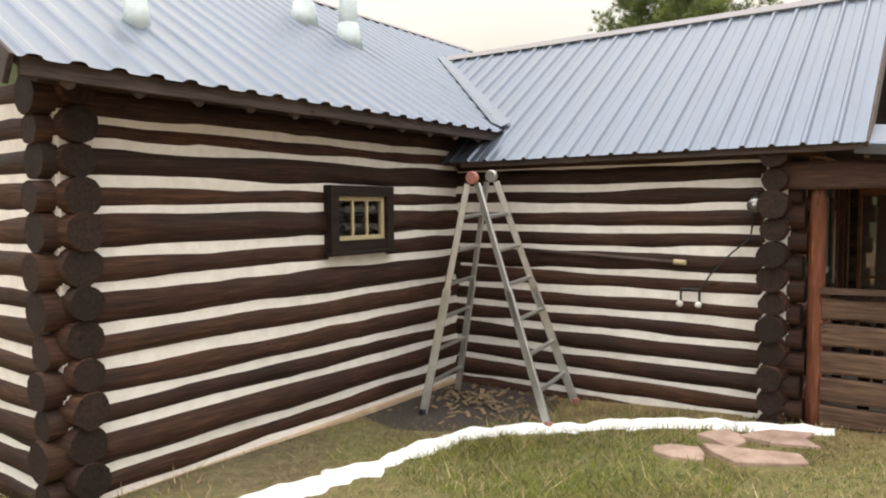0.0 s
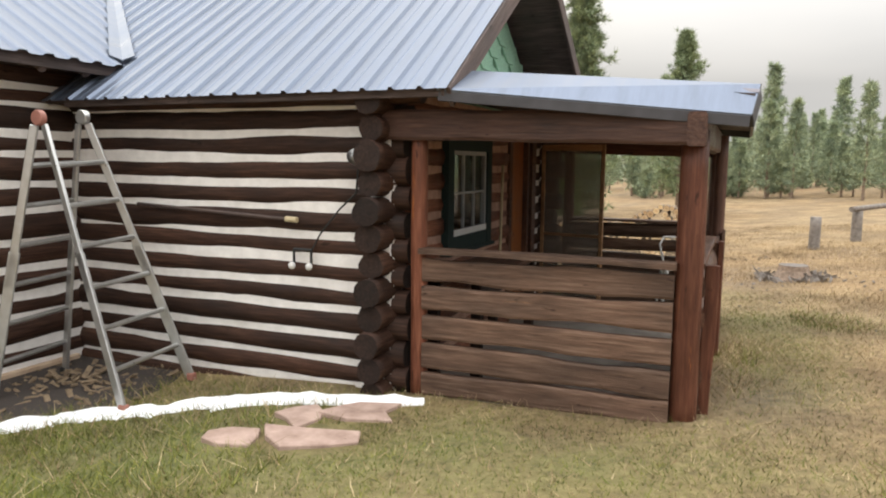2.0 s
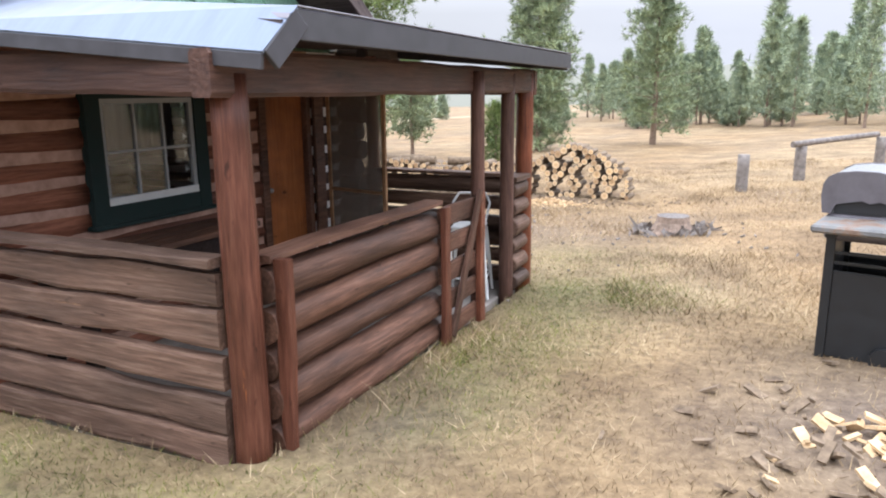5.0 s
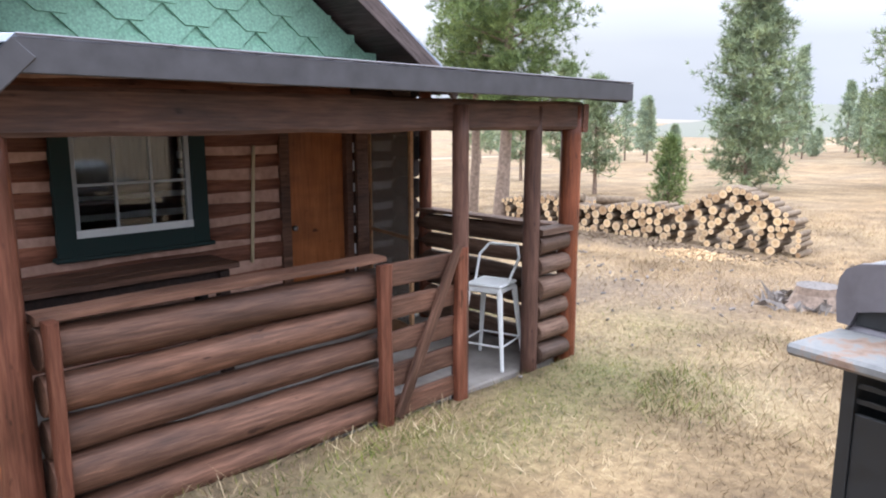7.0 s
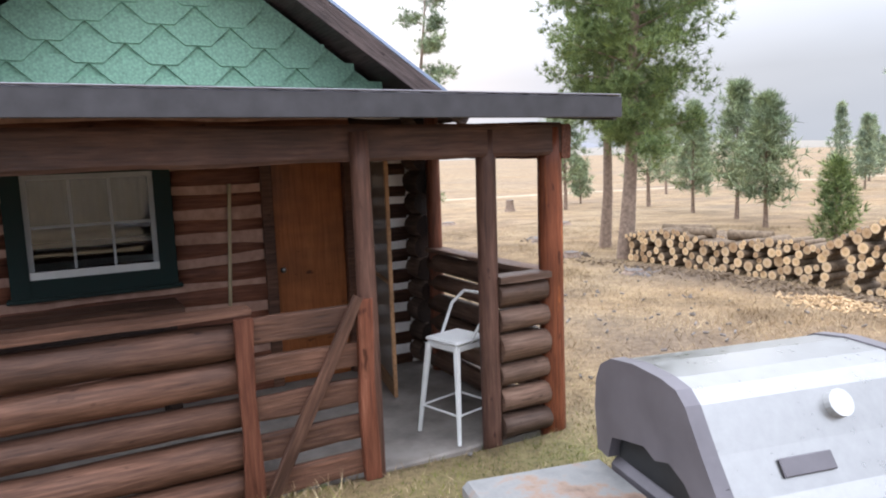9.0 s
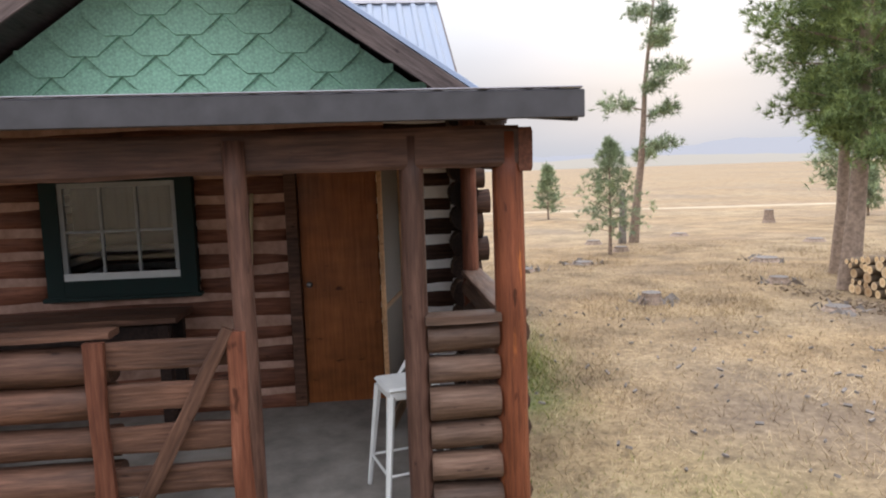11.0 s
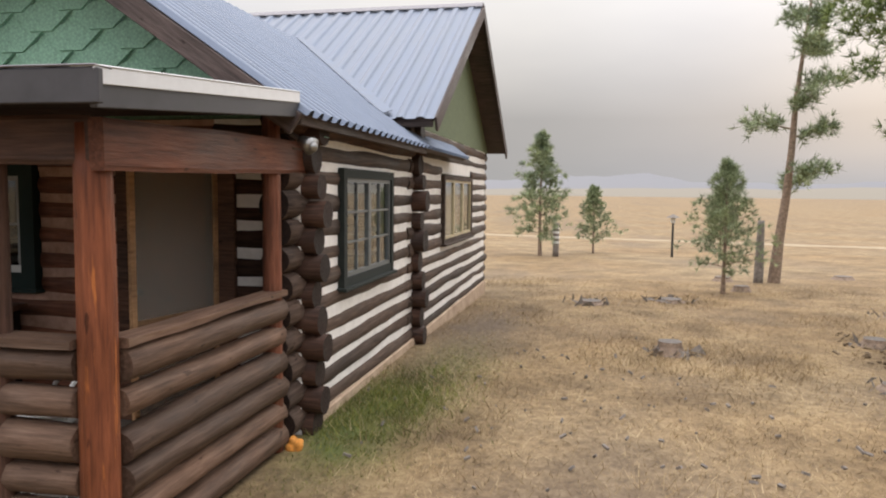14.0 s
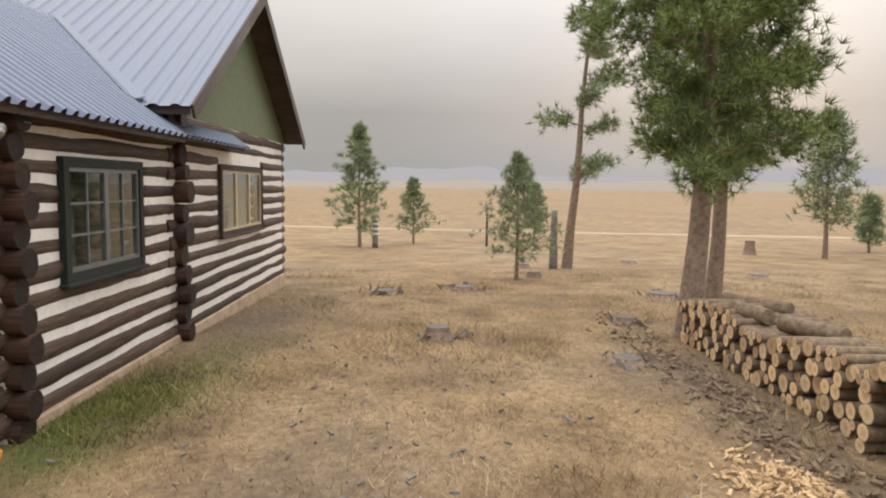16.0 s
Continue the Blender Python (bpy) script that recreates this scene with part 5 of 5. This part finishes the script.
# ---- distance ----
def hills(name, dist, a0, a1, height, seed, col, label):
    """A far ridge; its distance haze is painted as a pale, self-lit colour."""
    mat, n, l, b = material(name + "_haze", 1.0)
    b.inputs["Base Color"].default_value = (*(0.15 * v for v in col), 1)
    # the glow stands for haze in front of the ridge
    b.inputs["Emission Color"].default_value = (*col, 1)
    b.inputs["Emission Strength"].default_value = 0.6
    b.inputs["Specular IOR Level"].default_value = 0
    bm = bmesh.new()
    n = 160
    vs = []
    for i in range(n + 1):
        a = radians(a0 + (a1 - a0) * i / n)
        u = i / n
        k = 0.55 + 0.5 * noise.noise((u * 5, seed, 0)) + 0.22 * noise.noise((u * 17, seed, 3)) + 0.08 * noise.noise((u * 60, seed, 5))
        e = min(1, 8 * u, 8 * (1 - u))
        z = max(0.5, height * k * e)
        p = Vector((math.sin(a), math.cos(a), 0))
        vs.append([bm.verts.new(p * (dist - 2.2 * z) + Vector((0, 0, -3))), bm.verts.new(p * dist + Vector((0, 0, z))), bm.verts.new(p * (dist + 60) + Vector((0, 0, -3)))])
    for a, c in zip(vs, vs[1:]):
        bm.faces.new((a[0], c[0], c[1], a[1]))
        bm.faces.new((a[1], c[1], c[2], a[2]))
    tagged(part(name, bm, mat, None, "", None, True), label, "hills", kind="structure")


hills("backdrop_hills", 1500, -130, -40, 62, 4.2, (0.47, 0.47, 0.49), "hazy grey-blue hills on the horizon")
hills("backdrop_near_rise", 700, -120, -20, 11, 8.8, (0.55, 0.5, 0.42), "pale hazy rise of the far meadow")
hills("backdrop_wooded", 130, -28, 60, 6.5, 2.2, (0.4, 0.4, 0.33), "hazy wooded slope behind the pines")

# ---- firewood ----
def firewood_mesh(seed, L=0.42):
    me = log_mesh("firewood_log", L, 1.0, seed, 10, 0.16, 0.04, 2)
    return me


STUMPTOP = plaster("old_cut_face", (0.08, 0.068, 0.06), (0.2, 0.175, 0.155), 30)
FIREBARK = plaster("firewood_bark", (0.1, 0.07, 0.045), (0.26, 0.19, 0.12), 20)


def cut_end_material():
    mat, n, l, b = material("cut_log_end", 0.85)
    rnd, off = random_out(n, l)
    tc = n.new("ShaderNodeTexCoord")
    sep = n.new("ShaderNodeMapping")
    sep.inputs["Scale"].default_value = (0, 1, 1)
    l.new(tc.outputs["Object"], sep.inputs["Vector"])
    ln = n.new("ShaderNodeVectorMath")
    ln.operation = "LENGTH"
    l.new(sep.outputs["Vector"], ln.inputs[0])
    r = ramp(n, [(0.0, (0.5, 0.33, 0.17)), (0.5, (0.68, 0.5, 0.29)), (0.85, (0.74, 0.58, 0.37)), (0.97, (0.3, 0.2, 0.12))])
    l.new(ln.outputs["Value"], r.inputs["Fac"])
    vr = ramp(n, [(0.0, (0.6, 0.52, 0.45)), (0.5, (1, 1, 1)), (1.0, (1.15, 1.1, 1.0))])
    l.new(rnd, vr.inputs["Fac"])
    f = noise_out(n, l, 4, (1, 1, 1), 4, 0.6, off)
    fr = ramp(n, [(0.3, (0.75, 0.72, 0.7)), (0.7, (1.1, 1.1, 1.08))])
    l.new(f, fr.inputs["Fac"])
    col = mixed(n, l, 1.0, r.outputs["Color"], vr.outputs["Color"], "MULTIPLY")
    col = mixed(n, l, 1.0, col, fr.outputs["Color"], "MULTIPLY")
    l.new(col, b.inputs["Base Color"])
    return mat


CUTEND = cut_end_material()
fw = []
for i in range(8):
    me = firewood_mesh(i * 3.3 + 1)
    me.materials.append(FIREBARK)
    me.materials.append(CUTEND)
    for p in me.polygons:
        if len(p.vertices) > 4:
            p.material_index = 1
    fw.append(me)


def woodpile(name, x0, x1, y, top, label, seed, rmin=0.035, rmax=0.08, split=0.0):
    """Stacked firewood, log ends to the front and back; top(x) gives the height of the stack."""
    rng = np.random.default_rng(seed)
    ob = thing(name, label, "woodpile", Matrix.Translation(((x0 + x1) / 2, y, ground_z((x0 + x1) / 2, y))), "stacked firewood")
    cx, cz = (x0 + x1) / 2, ground_z((x0 + x1) / 2, y)
    # drop each log onto the heap: settle against those below
    placed = []
    for _ in range(4000):
        r = rng.uniform(rmin, rmax)
        x = rng.uniform(x0 + r, x1 - r)
        gz = ground_z(x, y)
        z = gz + r
        for px, pz, pr in placed:
            dx = abs(px - x)
            s = (pr + r) * 0.97
            if dx < s:
                z = max(z, pz + math.sqrt(s * s - dx * dx))
        if z + r * 0.6 > gz + top(x):
            continue
        placed.append((x, z, r))
        if len(placed) > 270:
            break
    for px, pz, pr in placed:
        m = Matrix.Translation((px - cx, rng.uniform(-0.03, 0.03), pz - cz)) @ Matrix.Rotation(radians(90) + rng.uniform(-0.05, 0.05), 4, "Z") @ Matrix.Rotation(rng.uniform(0, 6.28), 4, "X")
        put("log", fw[int(rng.integers(8))], None, ob, "", m @ Matrix.Diagonal((1, pr, pr, 1)))
    return ob


woodpile("firewood_stack", -0.42, 3.1, 9.66, lambda x: 0.52 + 0.06 * math.sin(x * 3), "long low stack of pale cut firewood", 3)
woodpile("firewood_stack", -0.1, 2.9, 10.12, lambda x: 0.46 + 0.05 * math.sin(x * 2), "second row of stacked firewood", 4)
woodpile("firewood_heap", 3.05, 4.95, 9.6, lambda x: 0.95 - 0.52 * abs(x - 4.0) ** 1.25, "rounded heap of round cut firewood logs", 5, 0.036, 0.072)

for i, (x, y, z, L, turn) in enumerate(((0.15, 9.95, 0.56, 0.75, 0.5), (0.75, 9.8, 0.56, 0.5, 0.2), (1.5, 9.9, 0.54, 0.62, 0.35))):
    tagged(put("loose_log", log_mesh("loose_log", L, 0.075, i + 0.2, 10, 0.1), FIREBARK, None, "", Matrix.Translation((x, y, z + ground_z(x, y))) @ Matrix.Rotation(turn, 4, "Z")), "dark bark-covered log lying on the woodpile", "log")


# ---- stumps, posts, lamp, brush ----
def stump(x, y, r, h, label, seed, chips=0):
    ob = thing("tree_stump", label, "stump", Matrix.Translation((x, y, ground_z(x, y))), "tree stumps")
    bm = bmesh.new()
    n = 16
    rings = []
    for k, (q, z) in enumerate(((1.7, -0.06), (1.25, 0.2 * h), (1.02, 0.65 * h), (0.97, h))):
        rings.append([bm.verts.new((r * q * (1 + 0.18 * noise.noise((math.cos(a) * 2, math.sin(a) * 2, seed)) * (1.5 if k == 0 else 1)) * math.cos(a), r * q * (1 + 0.18 * noise.noise((math.cos(a) * 2, math.sin(a) * 2, seed))) * math.sin(a), z)) for a in [2 * math.pi * i / n for i in range(n)]])
    for a, b in zip(rings, rings[1:]):
        for i in range(n):
            bm.faces.new((a[i], a[(i + 1) % n], b[(i + 1) % n], b[i]))
    part("bark", bm, BARK, ob)
    bm = bmesh.new()
    f = bm.faces.new([bm.verts.new((v[0], v[1], v[2])) for v in [(r * 0.97 * (1 + 0.18 * noise.noise((math.cos(a) * 2, math.sin(a) * 2, seed))) * math.cos(a), r * 0.97 * (1 + 0.18 * noise.noise((math.cos(a) * 2, math.sin(a) * 2, seed))) * math.sin(a), h + 0.002) for a in [2 * math.pi * i / n for i in range(n)]]])
    part("cut_top", bm, STUMPTOP, ob, "grey weathered cut face")
    if chips:
        rng = np.random.default_rng(int(seed * 10))
        pts = []
        for _ in range(chips):
            a, d = rng.uniform(0, 6.28), r * rng.uniform(1.0, 2.6)
            px, py = d * math.cos(a), d * math.sin(a)
            c = np.array([px, py, 0.02 + ground_z(x + px, y + py) - ground_z(x, y)])
            u, v = rng.normal(size=3) * 0.06, rng.normal(size=3) * 0.03
            pts.append([c - u, c + u, c + v + np.array([0, 0, 0.03])])
        ch = put("debris", tri_mesh("debris", np.array(pts)), GREYWOOD, ob, "grey splinters round the stump")
        ch["kind"] = "stuff"


stump(6.05, 6.75, 0.2, 0.2, "grey cut tree stump among wood splinters", 1, 160)
stump(-0.34, 6.9, 0.13, 0.15, "low grey tree stump in dry grass", 2, 30)
stump(0.75, 8.75, 0.14, 0.06, "low grey tree stump in dry grass", 3, 20)
stump(-4.2, 10.7, 0.22, 0.08, "low grey tree stump in dry grass", 4, 30)
stump(-5.1, 7.4, 0.19, 0.06, "low grey tree stump in dry grass", 5, 20)
stump(-4.4, 6.05, 0.19, 0.06, "low grey tree stump in dry grass", 6, 30)
stump(-1.5, 9.35, 0.14, 0.1, "low grey tree stump in dry grass", 7, 20)
stump(-7.4, 9.0, 0.15, 0.12, "low grey tree stump beside a pine", 8)
stump(-9.5, 9.0, 0.18, 0.1, "low grey tree stump in dry grass", 9)
stump(-11.0, 12.0, 0.2, 0.08, "low grey tree stump in dry grass", 10)
stump(-7.6, 13.9, 0.2, 0.08, "low grey tree stump in dry grass", 11)
stump(-15.0, 17.0, 0.15, 0.45, "grey broken stump in the meadow", 12)

snag = put("dead_snag", log_mesh("dead_snag", 1.5, 0.09, 6.6, 10, 0.1, 0.4), GREYWOOD, None, "", Matrix.Translation((-9.35, 9.72, ground_z(-9.35, 9.72) - 0.1)) @ Matrix.Rotation(radians(-88), 4, "Y"))
tagged(snag, "grey dead snag beside the tall pine", "snag")
hp = thing("hitching_rail", "weathered grey hitching rail on short posts", "fence")
for x, y, h in ((6.62, 10.6, 0.62), (7.5, 12.1, 0.62), (8.9, 13.9, 0.6)):
    put("fence_post", log_mesh("fence_post", h + 0.15, 0.1, x, 10, 0.08), GREYWOOD, hp, "", Matrix.Translation((x, y, ground_z(x, y) - 0.15)) @ Matrix.Rotation(radians(-90), 4, "Y"))
put("cross_rail", log_mesh("cross_rail", 2.5, 0.055, 3.1, 10, 0.1), GREYWOOD, hp, "", along((7.35, 11.85, ground_z(7.4, 12) + 0.66), (9.0, 14.1, ground_z(9, 14) + 0.66)))

lamp = thing("garden_lamp", "dark lamp post with a wide conical shade", "lamp", Matrix.Translation((-18.2, 8.8, ground_z(-18.2, 8.8))))
bm = bmesh.new()
rod(bm, (0, 0, -0.1), (0, 0, 1.2), 0.045, 0.035, 10)
part("pole", bm, BLACK, lamp)
bm = bmesh.new()
rod(bm, (0, 0, 1.2), (0, 0, 1.38), 0.07, 0.09, 8)
part("lantern", bm, WHITEP, lamp)
bm = bmesh.new()
rod(bm, (0, 0, 1.38), (0, 0, 1.5), 0.24, 0.03, 14)
part("shade", bm, GREYWOOD, lamp, "wide grey conical shade")
bm = bmesh.new()
rod(bm, (-0.1, 0, 1.1), (0.1, 0, 1.1), 0.012, None, 6)
part("crossbar", bm, BLACK, lamp)

trunkpost = thing("wrapped_post", "post with pale bands beside a pine", "post", Matrix.Translation((-16.9, 4.85, ground_z(-16.9, 4.85))))
put("post", log_mesh("post", 1.15, 0.1, 2.2, 10, 0.05), GREYWOOD, trunkpost, "", Matrix.Rotation(radians(-90), 4, "Y"))
for i in range(4):
    bm = bmesh.new()
    rod(bm, (0, 0, 0.45 + 0.17 * i), (0, 0, 0.52 + 0.17 * i), 0.115, None, 12)
    part("band", bm, WHITEP, trunkpost, "pale band")



def track_road():
    """A pale dirt track across the far meadow."""
    mat, n, l, b = material("pale_dirt", 0.95)
    f = noise_out(n, l, 0.9, (1, 1, 1), 5, 0.65, None, True)
    r = ramp(n, [(0.3, (0.3, 0.235, 0.15)), (0.7, (0.42, 0.34, 0.23))])
    l.new(f, r.inputs["Fac"])
    l.new(r.outputs["Color"], b.inputs["Base Color"])
    bm = bmesh.new()
    rows = []
    for i in range(61):
        y = -30 + 2.0 * i
        x = -36.5 + 0.3 * (y + 2) + 0.6 * noise.noise((y * 0.1, 1, 1)) if y > -2 else -36.5 + 0.12 * (y + 2)
        w = 0.85 + 0.4 * noise.noise((y * 0.3, 5, 1))
        rows.append([bm.verts.new((x + k * w, y, ground_z(x + k * w, y) + h)) for k, h in ((-1.1, -0.03), (-1, 0.03), (1, 0.03), (1.1, -0.03))])
    for a, c in zip(rows, rows[1:]):
        for k in range(3):
            bm.faces.new((a[k], a[k + 1], c[k + 1], c[k]))
    bmesh.ops.recalc_face_normals(bm, faces=bm.faces)
    tagged(part("road", bm, mat), "pale dirt track across the far meadow", "road", kind="structure")


track_road()


def chips(name, x, y, rx, ry, count, label, seed, mat, size=0.06):
    rng = np.random.default_rng(seed)
    bm = bmesh.new()
    for _ in range(count):
        px, py = x + rng.normal() * rx, y + rng.normal() * ry
        hgt = 0.1 * math.exp(-((px - x) / rx) ** 2 - ((py - y) / ry) ** 2)
        m = Matrix.Translation((px, py, ground_z(px, py) + 0.015 + hgt * rng.random())) @ Euler(rng.uniform(-0.7, 0.7, 3) + np.array([0, 0, rng.uniform(0, 6)])).to_matrix().to_4x4()
        s = size * rng.uniform(0.4, 1.5)
        box(bm, -s, s, -s * 0.35, s * 0.35, -0.008, 0.008, m)
    tagged(part(name, bm, mat), label, "wood chips", kind="stuff")


chips("wood_chips", 8.05, 1.1, 0.28, 0.26, 100, "pale split wood chips on bare soil", 1, CUTWOOD, 0.065)
chips("bark_chips", 7.9, 1.1, 0.5, 0.4, 90, "dark bark scraps on bare soil", 2, FIREBARK, 0.045)
chips("sawdust_chips", 3.8, 8.85, 0.3, 0.16, 420, "pale sawdust and chips by the woodpile", 3, CUTWOOD, 0.02)
chips("twig_litter", 3.5, 6.6, 2.2, 1.2, 150, "small brown twigs and bark scraps in the grass", 7, GREYWOOD, 0.02)
chips("pile_litter", 2.2, 9.2, 1.7, 0.16, 500, "dark bark litter along the foot of the woodpile", 8, FIREBARK, 0.03)
chips("leaf_litter", 0.6, -0.55, 0.35, 0.3, 120, "dark leaf litter in the corner of the walls", 4, FIREBARK, 0.04)

# ---- grass blades ----
def blade_material(name, a, c, d):
    mat, n, l, b = material(name, 0.9)
    geo = n.new("ShaderNodeNewGeometry")
    r = ramp(n, [(0.0, a), (0.5, c), (1.0, d)])
    l.new(geo.outputs["Random Per Island"], r.inputs["Fac"])
    f = noise_out(n, l, 1.1, (1, 1, 1), 5, 0.65, None, True)
    fr = ramp(n, [(0.36, (0.5, 0.45, 0.4)), (0.58, (1.08, 1.05, 0.98))])
    l.new(f, fr.inputs["Fac"])
    l.new(mixed(n, l, 1.0, r.outputs["Color"], fr.outputs["Color"], "MULTIPLY"), b.inputs["Base Color"])
    return mat


STRAW = blade_material("straw_blades", (0.2, 0.14, 0.078), (0.39, 0.295, 0.172), (0.57, 0.47, 0.31))
TURF = blade_material("green_blades", (0.06, 0.078, 0.012), (0.135, 0.16, 0.026), (0.25, 0.25, 0.06))


def blades(name, total, green, mat, label, seed, hmin, hmax):
    rng = np.random.default_rng(seed)
    got = []
    need = total
    while need > 0:
        n = 60000
        x = rng.uniform(-9, 11, n)
        y = rng.uniform(-7, 16, n)
        near = np.minimum(1.0, 9.0 / (1.0 + (x - 5.5) ** 2 * 0.35 + (y - 3.2) ** 2 * 0.2) + 0.16)
        clump = 0.55 + 0.45 * np.sin(x * 2.1 + 1.3 * np.sin(y * 1.7)) * np.sin(y * 2.6 + np.sin(x * 1.9))
        keep = rng.random(n) < near * (0.25 + 0.75 * clump)
        keep &= ~((x > -5.5) & (x < 0.05) & (y > -4.05) & (y < 4.12)) & ~((x > -0.1) & (x < 5.12) & (y > -0.02) & (y < 4.12))
        for sx, sy, sr in ((2.62, -1.22, 0.21), (3.08, -1.08, 0.28), (2.79, -0.74, 0.19), (3.14, -0.55, 0.22)):
            keep &= (x - sx) ** 2 + (y - sy) ** 2 > sr * sr
        x, y = x[keep], y[keep]
        thin = np.array([soil_shade_at(a, b) for a, b in zip(x, y)])
        k = rng.random(len(x)) > 0.85 * thin
        x, y = x[k], y[k]
        gr = np.array([green_at(a, b) for a, b in zip(x, y)])
        k = rng.random(len(x)) < (gr ** 1.2 if green else 1.0 - 0.75 * gr)
        got.append(np.stack([x[k], y[k]], 1))
        need -= int(k.sum())
    p = np.concatenate(got)[:total]
    n = len(p)
    z = np.array([ground_z(a, b) for a, b in p]) - 0.01
    h = rng.uniform(hmin, hmax, n) * (0.6 + 0.8 * rng.random(n))
    tall = 0.7 + 0.6 * (np.sin(p[:, 0] * 1.3 + 2) * np.sin(p[:, 1] * 1.1) > 0.2)
    h *= tall
    a = rng.uniform(0, 6.283, n)
    w = rng.uniform(0.002, 0.0045, n)
    lean = rng.normal(size=(n, 2)) * h[:, None] * 0.75
    pts = np.empty((n, 3, 3))
    pts[:, 0] = np.stack([p[:, 0] + w * np.cos(a), p[:, 1] + w * np.sin(a), z], 1)
    pts[:, 1] = np.stack([p[:, 0] - w * np.cos(a), p[:, 1] - w * np.sin(a), z], 1)
    pts[:, 2] = np.stack([p[:, 0] + lean[:, 0], p[:, 1] + lean[:, 1], z + h], 1)
    tagged(put(name, tri_mesh(name, pts), mat), label, "grass", kind="stuff")


blades("dry_grass", 230000, False, STRAW, "dry straw-coloured meadow grass", 11, 0.025, 0.085)
blades("green_grass", 60000, True, TURF, "green turf close to the cabin", 12, 0.025, 0.06)
